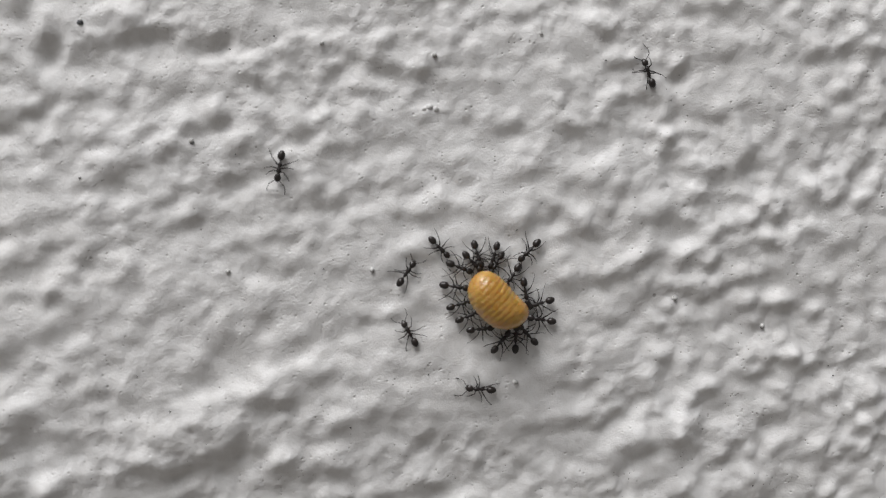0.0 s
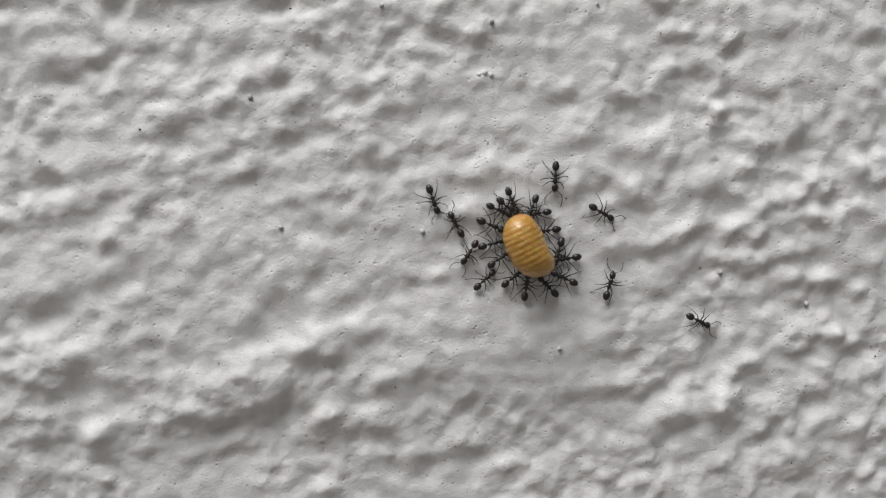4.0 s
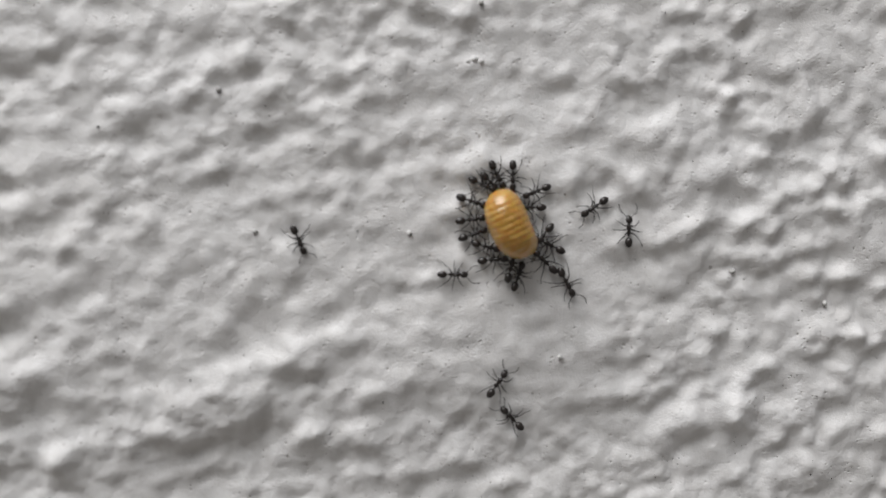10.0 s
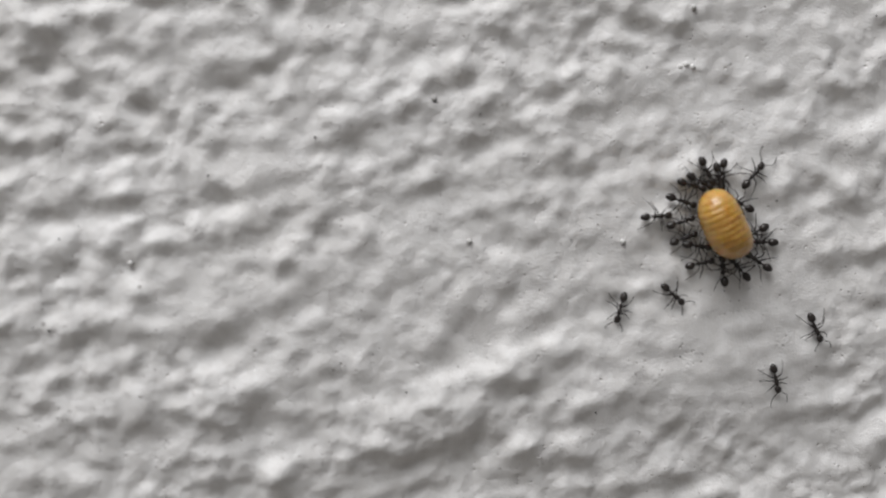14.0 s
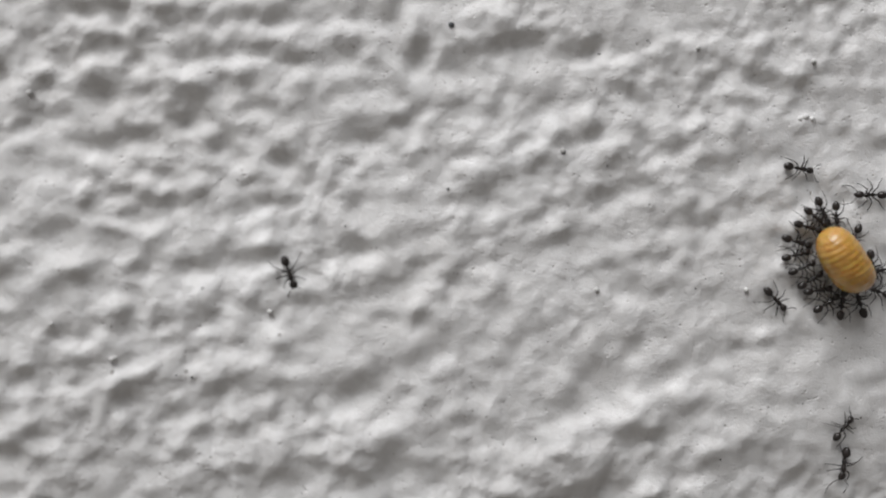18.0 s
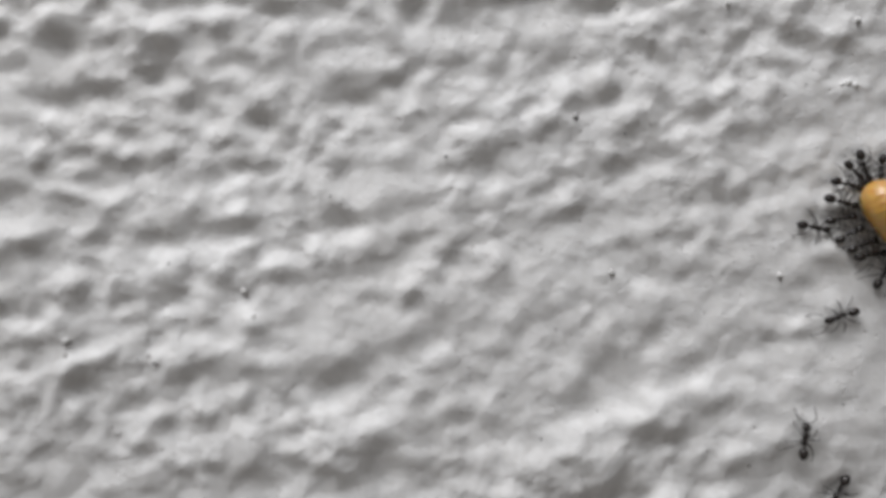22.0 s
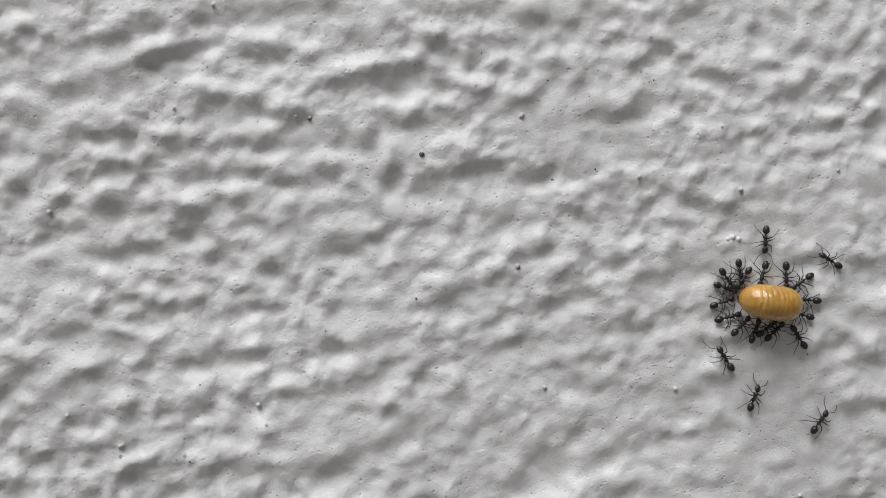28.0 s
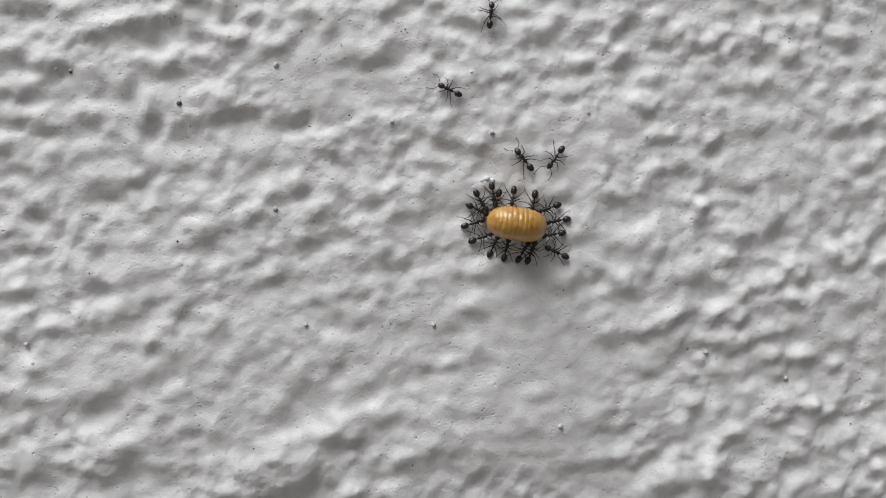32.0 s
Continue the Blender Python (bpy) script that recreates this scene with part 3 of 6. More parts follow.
def far_left_upper_ledges():
    ledge(-59.2, 29.4, 0.63, 0.55, -2, 0.8)
    ledge(-53.1, 28.9, 1.00, 0.55, -2, 0.9)
    ledge(-58.6, 27.3, 1.38, 0.55, -2, 0.9)
    ledge(-52.8, 26.5, 1.13, 0.55, 8, 0.9)
    ledge(-50.7, 27.4, 1.13, 0.70, -2)
    ledge(-47.9, 28.3, 1.51, 0.55, 8, 0.9)
    ledge(-43.0, 29.5, 3.01, 0.77, 13, 1.1)
    ledge(-39.4, 30.2, 0.75, 0.55, -2, 0.8)
    ledge(-36.4, 30.7, 1.51, 0.66, -2)
    ledge(-58.7, 24.9, 1.51, 0.61, -22)
    ledge(-55.7, 23.8, 0.75, 0.55, -2, 0.9)
    ledge(-58.1, 23.1, 1.13, 0.55, 8, 0.9)
    ledge(-51.9, 23.8, 2.01, 0.61, -2)
    ledge(-48.0, 24.9, 2.26, 0.77, 18, 1.1)
    ledge(-45.1, 26.5, 2.01, 0.77, 18)
    ledge(-42.7, 26.7, 0.75, 0.55, -2, 0.9)
    ledge(-42.0, 25.2, 0.55, 0.55, -2)
    ledge(-40.2, 26.8, 0.75, 0.55, -2, 0.8)
    ledge(-37.4, 26.7, 2.01, 0.55, 8)
    ledge(-48.9, 23.2, 0.75, 0.55, -2, 0.6)
    ledge(-54.4, 22.1, 1.51, 0.55, 18, 0.6)
    ledge(-58.1, 20.6, 1.13, 0.55, 23, 0.8)
    ledge(-42.6, 22.1, 2.76, 0.66, 20, 1.2)
    ledge(-46.8, 21.3, 1.51, 0.55, 8, 0.9)
    ledge(-49.4, 21.3, 0.50, 0.55, -2, 0.8)
    ledge(-39.3, 21.8, 0.88, 0.55, -2)
    ledge(-37.2, 21.5, 1.26, 0.55, -12)
    ledge(-36.0, 23.7, 1.26, 0.55, -2, 0.7)
    ledge(-55.9, 19.2, 1.00, 0.55, -2, 0.8)
    ledge(-52.9, 18.6, 1.38, 0.66, -2, 1.1)
    ledge(-50.2, 18.5, 1.13, 0.70, -2, 1.2)
    ledge(-44.3, 20.1, 0.63, 0.55, -2, 0.7)
    ledge(-42.5, 19.9, 1.51, 0.55, 28, 0.6)
    ledge(-39.5, 18.2, 2.01, 0.55, 3, 0.9)
    ledge(-37.5, 18.1, 1.26, 0.55, -2, 0.9)
    ledge(-36.8, 19.2, 0.88, 0.55, -2, 0.8)
    ledge(-35.3, 20.2, 1.00, 0.88, 28, 0.9)
    ledge(-56.9, 16.5, 1.38, 0.55, 18)
    ledge(-45.6, 17.6, 0.88, 0.55, -2, 0.9)
    ledge(-47.0, 18.1, 0.88, 0.55, -2, 0.7)
    ledge(-51.6, 15.7, 1.51, 0.55, 13)
    ledge(-48.5, 16.1, 2.01, 0.66, 8, 1.1)
    ledge(-38.0, 30.0, 0.61, 0.55, 26, 0.6)
    ledge(-41.9, 27.7, 1.00, 0.55, -2, 0.6)
    ledge(-59.8, 18.2, 0.79, 0.69, 26, 0.6)
    ledge(-51.0, 29.3, 1.51, 0.55, 18, -0.72)
    ledge(-52.8, 27.6, 1.00, 0.55, 18, -0.72)
    ledge(-48.0, 26.7, 1.51, 0.66, 13, -0.88)
    ledge(-46.3, 28.0, 1.26, 0.55, -2, -0.56)
    ledge(-52.7, 24.9, 1.51, 0.55, 28, -0.72)
    ledge(-44.9, 24.7, 1.00, 0.55, -2, -0.64)
    ledge(-42.0, 26.0, 0.75, 0.55, 18, -0.72)
    ledge(-38.1, 24.7, 2.01, 0.55, -2, -0.64)
    ledge(-44.2, 23.2, 2.26, 0.55, 13, -0.64)
    ledge(-39.6, 22.9, 1.26, 0.55, -2, -0.72)
    ledge(-53.5, 20.3, 0.79, 0.69, 26, -0.8)
    ledge(-50.8, 20.2, 1.51, 0.55, -2, -0.72)
    ledge(-52.1, 17.2, 1.26, 0.66, 28, -0.8)
    ledge(-49.2, 17.3, 1.51, 0.55, 13, -0.64)
    ledge(-38.8, 17.0, 3.01, 0.55, 3, -0.8)
    ledge(-37.7, 20.1, 2.51, 0.55, -2, -0.64)
    ledge(-46.1, 16.3, 1.00, 0.55, 28, -0.64)
    ledge(-58.5, 21.9, 1.51, 0.55, 8, -0.56)
    ledge(-59.2, 28.2, 1.26, 0.55, -2, -0.64)
    ledge(-38.2, 28.2, 2.26, 0.55, -2, -0.56)


def far_left_middle_ledges():
    ledge(-57.3, 14.4, 2.26, 0.55, 8)
    ledge(-58.8, 13.4, 0.97, 0.85, 26, 0.9)
    ledge(-45.8, 15.3, 0.88, 0.55, -2, 0.8)
    ledge(-42.9, 15.7, 3.01, 0.55, -2, 0.8)
    ledge(-36.7, 15.5, 3.26, 0.61, -2, 1.1)
    ledge(-51.1, 12.4, 1.63, 0.83, 8, 1.1)
    ledge(-55.1, 12.5, 1.26, 0.55, 18, 0.9)
    ledge(-55.9, 10.3, 1.07, 0.93, 26, 0.8)
    ledge(-57.7, 10.0, 1.76, 0.61, -2, 0.9)
    ledge(-53.4, 10.3, 1.13, 0.61, 18)
    ledge(-46.4, 12.9, 1.13, 0.61, 8, 0.8)
    ledge(-48.2, 12.0, 1.13, 0.55, 8, 0.6)
    ledge(-44.1, 11.3, 1.30, 1.14, 26)
    ledge(-40.2, 13.1, 1.26, 0.61, 8, 1.1)
    ledge(-38.3, 11.5, 0.88, 0.55, -2, 0.8)
    ledge(-51.3, 8.2, 2.76, 0.61, 6)
    ledge(-48.8, 9.2, 1.26, 0.55, -32, 0.8)
    ledge(-47.9, 8.5, 1.00, 0.55, -2, 0.7)
    ledge(-45.7, 9.0, 1.00, 0.66, -2, 0.5)
    ledge(-41.6, 9.0, 1.05, 0.92, 26, 0.9)
    ledge(-41.3, 7.7, 1.51, 0.55, -2, 0.6)
    ledge(-36.7, 7.4, 1.13, 0.55, 8)
    ledge(-35.1, 8.9, 1.26, 0.55, 18, 0.6)
    ledge(-34.7, 11.2, 1.26, 0.55, -2, 0.6)
    ledge(-34.3, 6.9, 0.75, 0.61, -2, 0.9)
    ledge(-55.2, 6.0, 0.63, 0.55, 28, 0.8)
    ledge(-47.4, 6.0, 1.38, 0.55, -2, 0.9)
    ledge(-52.7, 3.6, 1.51, 0.55, -2, 0.8)
    ledge(-57.4, 4.6, 0.75, 0.55, 18, 0.7)
    ledge(-58.9, 3.6, 1.26, 0.55, 8, 0.7)
    ledge(-51.4, 5.4, 1.00, 0.55, -2, 0.6)
    ledge(-46.9, 3.3, 2.01, 0.61, 3, 1.1)
    ledge(-43.5, 4.0, 1.76, 0.55, -2, 0.8)
    ledge(-37.6, 3.9, 1.88, 0.55, 8)
    ledge(-42.6, 2.2, 1.00, 0.55, -2, 0.7)
    ledge(-54.7, 1.3, 2.01, 0.55, 13, 1.1)
    ledge(-36.6, 2.5, 1.00, 0.55, 18, 0.5)
    ledge(-49.6, 4.5, 0.75, 0.55, -2, 0.5)
    ledge(-59.6, 7.8, 1.00, 0.55, -2, 0.6)
    ledge(-55.6, 13.9, 1.51, 0.55, 8, -0.72)
    ledge(-53.2, 12.9, 0.69, 0.60, 26, -0.64)
    ledge(-54.2, 11.0, 1.13, 0.55, 8, -0.88)
    ledge(-50.7, 13.9, 2.01, 0.55, -2, -0.64)
    ledge(-50.2, 10.7, 1.76, 0.55, 13, -0.8)
    ledge(-55.7, 8.7, 2.26, 0.66, 13, -0.72)
    ledge(-47.8, 13.4, 0.99, 0.86, 26, -0.64)
    ledge(-44.0, 14.2, 1.07, 0.93, 26, -0.56)
    ledge(-40.1, 14.7, 1.51, 0.55, 18, -0.72)
    ledge(-41.6, 11.0, 0.94, 0.82, 26, -0.48)
    ledge(-51.2, 6.6, 3.51, 0.55, 6, -0.8)
    ledge(-47.2, 5.0, 1.51, 0.55, -2, -0.64)
    ledge(-38.2, 2.4, 1.51, 0.55, -2, -0.64)
    ledge(-37.6, 5.8, 2.01, 0.55, -2, -0.48)
    ledge(-47.8, 2.2, 1.00, 0.55, -2, -0.64)
    ledge(-55.6, 3.9, 1.51, 0.55, 18, -0.48)


def far_left_lower_ledges():
    ledge(-49.8, 0.7, 2.01, 0.61, 3)
    ledge(-47.5, -0.2, 1.26, 0.55, -2, 0.8)
    ledge(-44.8, 0.1, 1.26, 0.55, 8, 0.8)
    ledge(-38.4, -0.4, 2.26, 0.55, 6, 0.9)
    ledge(-43.0, -1.4, 2.51, 0.55, -2, 0.8)
    ledge(-50.0, -1.3, 0.88, 0.55, -2, 0.9)
    ledge(-52.2, -2.3, 1.51, 0.55, 13)
    ledge(-54.5, -2.7, 0.75, 0.55, 18, 0.9)
    ledge(-57.5, -2.4, 1.26, 0.70, -2)
    ledge(-59.5, -4.1, 0.69, 0.60, 26, 0.8)
    ledge(-56.9, -5.4, 1.13, 0.61, 18, 0.9)
    ledge(-49.0, -5.4, 1.51, 0.55, -2, 0.9)
    ledge(-45.8, -5.1, 1.00, 0.61, 8)
    ledge(-43.1, -5.2, 1.76, 0.70, 28, 0.9)
    ledge(-54.1, -6.4, 0.75, 0.55, -2, 0.9)
    ledge(-39.2, -4.0, 1.51, 0.61, -2, 0.8)
    ledge(-41.3, -4.0, 0.69, 0.60, 26, 0.7)
    ledge(-44.2, -7.7, 1.38, 0.55, 8)
    ledge(-39.4, -6.3, 0.84, 0.74, 26, 0.9)
    ledge(-37.3, -7.6, 1.51, 0.55, 8, 0.9)
    ledge(-50.5, -8.9, 2.76, 0.61, 6, 1.2)
    ledge(-56.3, -9.5, 2.26, 0.61, 13, 1.1)
    ledge(-48.4, -11.6, 1.11, 0.97, 26, 1.2)
    ledge(-46.2, -10.4, 1.26, 0.55, -2, 0.9)
    ledge(-41.8, -11.0, 3.26, 0.55, 13)
    ledge(-40.0, -10.1, 1.51, 0.55, -2, 0.8)
    ledge(-38.2, -11.8, 0.63, 0.55, -2, 0.8)
    ledge(-41.1, -11.7, 0.75, 0.55, -2, 0.7)
    ledge(-34.6, -12.3, 1.05, 0.92, 26, 0.9)
    ledge(-58.3, -11.9, 1.26, 0.55, -2, 0.9)
    ledge(-58.9, -13.1, 1.26, 0.55, 18)
    ledge(-41.9, -8.0, 0.75, 0.66, 26, 0.5)
    ledge(-34.1, -3.1, 1.00, 0.55, -2, 0.7)
    ledge(-35.1, -1.5, 1.00, 0.55, -2, 0.6)
    ledge(-47.2, -3.4, 1.51, 0.55, 8, 0.6)
    ledge(-50.4, -0.5, 1.00, 0.55, -2, -0.88)
    ledge(-53.3, -1.0, 1.51, 0.55, 8, -0.72)
    ledge(-44.3, -2.6, 2.26, 0.55, 18, -0.72)
    ledge(-39.7, -2.0, 2.76, 0.55, 8, -0.64)
    ledge(-58.1, -4.2, 1.51, 0.55, 18, -0.64)
    ledge(-49.2, -4.6, 1.51, 0.55, -2, -0.64)
    ledge(-46.8, -4.3, 0.66, 0.58, 26, -0.56)
    ledge(-37.8, -6.3, 1.76, 0.55, 8, -0.8)
    ledge(-52.1, -7.6, 2.01, 0.55, -2, -0.8)
    ledge(-46.0, -9.0, 2.26, 0.55, 13, -0.64)
    ledge(-53.2, -10.9, 3.01, 0.66, 18, -0.72)
    ledge(-44.2, -6.4, 1.26, 0.55, -2, -0.48)
    ledge(-39.6, -8.7, 2.51, 0.55, 8, -0.56)
    ledge(-56.1, -11.4, 0.79, 0.69, 26, -0.48)


def top_left_ledges():
    ledge(-30.3, 28.6, 0.95, 0.83, -2)
    ledge(-27.3, 29.3, 0.88, 0.55, -2, 0.8)
    ledge(-28.5, 27.6, 0.75, 0.55, -2, 0.7)
    ledge(-25.1, 28.6, 1.51, 0.55, 3, 0.8)
    ledge(-22.5, 28.2, 0.88, 0.61, 18, 1.1)
    ledge(-19.1, 31.7, 1.51, 0.55, -2, 0.8)
    ledge(-17.8, 28.5, 1.26, 0.55, -2, 0.8)
    ledge(-26.5, 25.3, 3.26, 0.99, 16, 1.2)
    ledge(-31.6, 23.9, 2.01, 0.61, -2)
    ledge(-19.6, 26.9, 2.26, 0.55, -2, 0.9)
    ledge(-22.2, 24.8, 0.87, 0.76, 26, 0.8)
    ledge(-25.1, 20.9, 2.26, 0.61, 13, 1.1)
    ledge(-28.6, 19.1, 1.76, 0.88, 18, 0.8)
    ledge(-21.1, 21.8, 1.00, 0.55, -2, 0.7)
    ledge(-15.8, 23.0, 0.88, 0.55, -2, 1.1)
    ledge(-18.6, 24.2, 2.26, 0.55, -2, 0.6)
    ledge(-20.1, 20.6, 1.26, 0.55, 18, 0.5)
    ledge(-16.1, 19.3, 0.75, 0.55, -2, 0.8)
    ledge(-21.5, 18.3, 1.00, 0.55, -2, 0.8)
    ledge(-26.2, 17.0, 1.07, 0.93, 26, 0.9)
    ledge(-33.1, 21.0, 2.26, 0.55, -12, 0.6)
    ledge(-32.5, 31.0, 1.51, 0.55, -2, 0.8)
    ledge(-14.3, 25.2, 0.75, 0.55, -2, 0.7)
    ledge(-30.8, 29.9, 1.00, 0.55, 8, -0.64)
    ledge(-30.0, 25.7, 3.26, 0.55, 8, -0.72)
    ledge(-26.4, 22.8, 3.01, 0.61, 3, -0.8)
    ledge(-22.6, 29.6, 1.26, 0.55, 18, -0.8)
    ledge(-18.1, 30.2, 1.51, 0.55, -2, -0.64)
    ledge(-19.8, 25.2, 1.63, 0.55, -2, -0.88)
    ledge(-15.9, 23.8, 0.88, 0.55, -2, -0.88)
    ledge(-15.6, 27.5, 1.26, 0.55, 18, -0.64)
    ledge(-25.3, 27.0, 1.51, 0.55, 18, -0.56)
    ledge(-31.4, 18.0, 2.26, 0.55, -2, -0.72)
    ledge(-27.2, 17.8, 0.79, 0.69, 26, -0.64)
    ledge(-22.9, 19.1, 1.26, 0.66, -2, -0.48)
    ledge(-16.5, 20.1, 1.00, 0.55, -2, -0.56)


def top_middle_ledges():
    ledge(-11.6, 26.0, 1.10, 0.60, 19, 0.9)
    ledge(-13.7, 23.5, 0.82, 0.55, -1, 0.9)
    ledge(-9.4, 25.3, 1.24, 0.72, 19, 0.9)
    ledge(-6.5, 27.2, 1.10, 0.55, -1, 0.7)
    ledge(-3.7, 27.3, 1.37, 0.60, 19, 0.9)
    ledge(-0.1, 28.3, 0.82, 0.72, 27, 0.8)
    ledge(1.3, 27.1, 1.24, 0.60, -11, 0.8)
    ledge(4.9, 26.3, 2.75, 0.67, -9)
    ledge(8.8, 27.5, 1.24, 0.55, -1, 0.9)
    ledge(11.7, 29.5, 1.92, 0.55, -1)
    ledge(14.7, 28.5, 0.60, 0.55, -1)
    ledge(13.3, 26.0, 1.92, 0.55, -1, 0.8)
    ledge(10.9, 25.0, 1.10, 0.60, -1, 0.9)
    ledge(-8.3, 22.4, 1.37, 0.72, 29, 0.8)
    ledge(-5.2, 22.5, 1.92, 0.91, 14)
    ledge(-4.2, 24.1, 1.37, 0.55, 19, 0.7)
    ledge(1.2, 23.7, 1.24, 0.60, 19, 0.7)
    ledge(4.7, 22.2, 1.65, 0.55, 9, 0.6)
    ledge(-2.7, 29.0, 1.37, 0.55, -11, 0.8)
    ledge(7.8, 21.2, 0.75, 0.66, 27, 0.8)
    ledge(11.0, 21.6, 0.96, 0.55, -1, 0.8)
    ledge(14.2, 22.3, 0.96, 0.55, -1, 0.7)
    ledge(12.3, 23.1, 0.69, 0.55, -1, 0.5)
    ledge(-4.8, 28.3, 1.37, 0.60, 14, -0.88)
    ledge(3.3, 27.9, 1.65, 0.55, 9, -0.72)
    ledge(0.6, 28.9, 1.10, 0.55, -1, -0.56)
    ledge(-6.7, 23.6, 1.65, 0.55, 14, -0.56)
    ledge(1.8, 21.6, 1.37, 0.60, 29, -0.88)
    ledge(-1.8, 22.7, 0.95, 0.83, 27, -0.48)
    ledge(10.6, 27.0, 1.65, 0.55, 19, -0.72)
    ledge(3.8, 24.2, 3.30, 0.55, -1, -0.56)
    ledge(7.5, 22.8, 0.87, 0.76, 27, -0.64)
    ledge(-11.4, 28.0, 1.37, 0.60, -1, -0.64)
    ledge(-1.4, 26.3, 1.65, 0.55, 29, -0.48)
    ledge(16.0, 27.5, 1.37, 0.60, 9, -0.48)
    ledge(9.3, 29.1, 1.10, 0.55, -1, -0.48)


def top_right_ledges():
    ledge(17.4, 29.5, 1.10, 0.55, 19, 0.9)
    ledge(20.1, 27.4, 1.22, 1.06, 27)
    ledge(27.6, 30.3, 1.10, 0.55, -1, 0.9)
    ledge(26.4, 28.8, 0.82, 0.55, -1, 0.8)
    ledge(29.8, 28.4, 1.37, 0.84, -31)
    ledge(26.7, 26.7, 1.10, 0.60, 19, 0.9)
    ledge(33.2, 29.5, 1.03, 0.90, 27, 0.9)
    ledge(21.8, 25.5, 1.24, 0.67, -11)
    ledge(23.6, 25.0, 1.37, 0.60, -1, 0.9)
    ledge(28.4, 24.6, 1.92, 0.96, 9)
    ledge(25.3, 23.7, 1.37, 0.55, 9, 0.8)
    ledge(19.4, 22.9, 1.92, 0.84, 29, 1.1)
    ledge(33.9, 24.6, 1.10, 0.55, -1, 0.9)
    ledge(32.8, 23.9, 0.82, 0.55, -1, 0.7)
    ledge(37.0, 24.5, 0.87, 0.76, 27, 0.6)
    ledge(39.2, 26.5, 1.24, 0.55, -1, 0.9)
    ledge(43.7, 27.8, 1.10, 0.67, 24)
    ledge(41.6, 30.7, 2.47, 0.55, -1)
    ledge(47.5, 30.1, 1.10, 0.67, -1)
    ledge(42.6, 25.4, 1.65, 0.67, -6)
    ledge(47.8, 23.9, 1.10, 0.55, -1, 0.8)
    ledge(43.0, 22.6, 0.82, 0.55, -1, 0.6)
    ledge(21.6, 21.0, 1.37, 0.55, -1)
    ledge(32.9, 20.7, 2.20, 0.55, 17)
    ledge(38.6, 21.6, 0.77, 0.55, -1, 0.9)
    ledge(36.4, 20.5, 0.96, 0.55, -1, 0.9)
    ledge(30.1, 21.4, 0.69, 0.55, -1, 0.7)
    ledge(45.3, 20.5, 1.37, 0.55, -1, 0.8)
    ledge(48.2, 19.3, 1.37, 0.55, 9, 0.9)
    ledge(46.0, 17.4, 0.82, 0.55, -1, 0.8)
    ledge(39.2, 28.1, 1.10, 0.55, -1, -0.8)
    ledge(25.8, 27.9, 1.10, 0.55, -1, -0.64)
    ledge(41.7, 27.1, 1.37, 0.55, 29, -0.64)
    ledge(27.5, 23.4, 0.82, 0.55, -1, -0.8)
    ledge(31.2, 23.9, 1.10, 0.55, -1, -0.64)
    ledge(34.0, 22.6, 2.20, 0.60, 14, -0.72)
    ledge(21.9, 22.4, 1.37, 0.55, -1, -0.8)
    ledge(39.1, 20.2, 1.65, 0.55, -1, -0.72)
    ledge(19.1, 24.7, 0.95, 0.83, 27, -0.56)
    ledge(42.1, 24.2, 1.10, 0.55, -1, -0.64)
    ledge(42.8, 29.8, 1.92, 0.55, -1, -0.64)
    ledge(45.4, 27.2, 1.37, 0.55, -1, -0.48)
    ledge(18.5, 28.4, 0.91, 0.80, 27, -0.56)


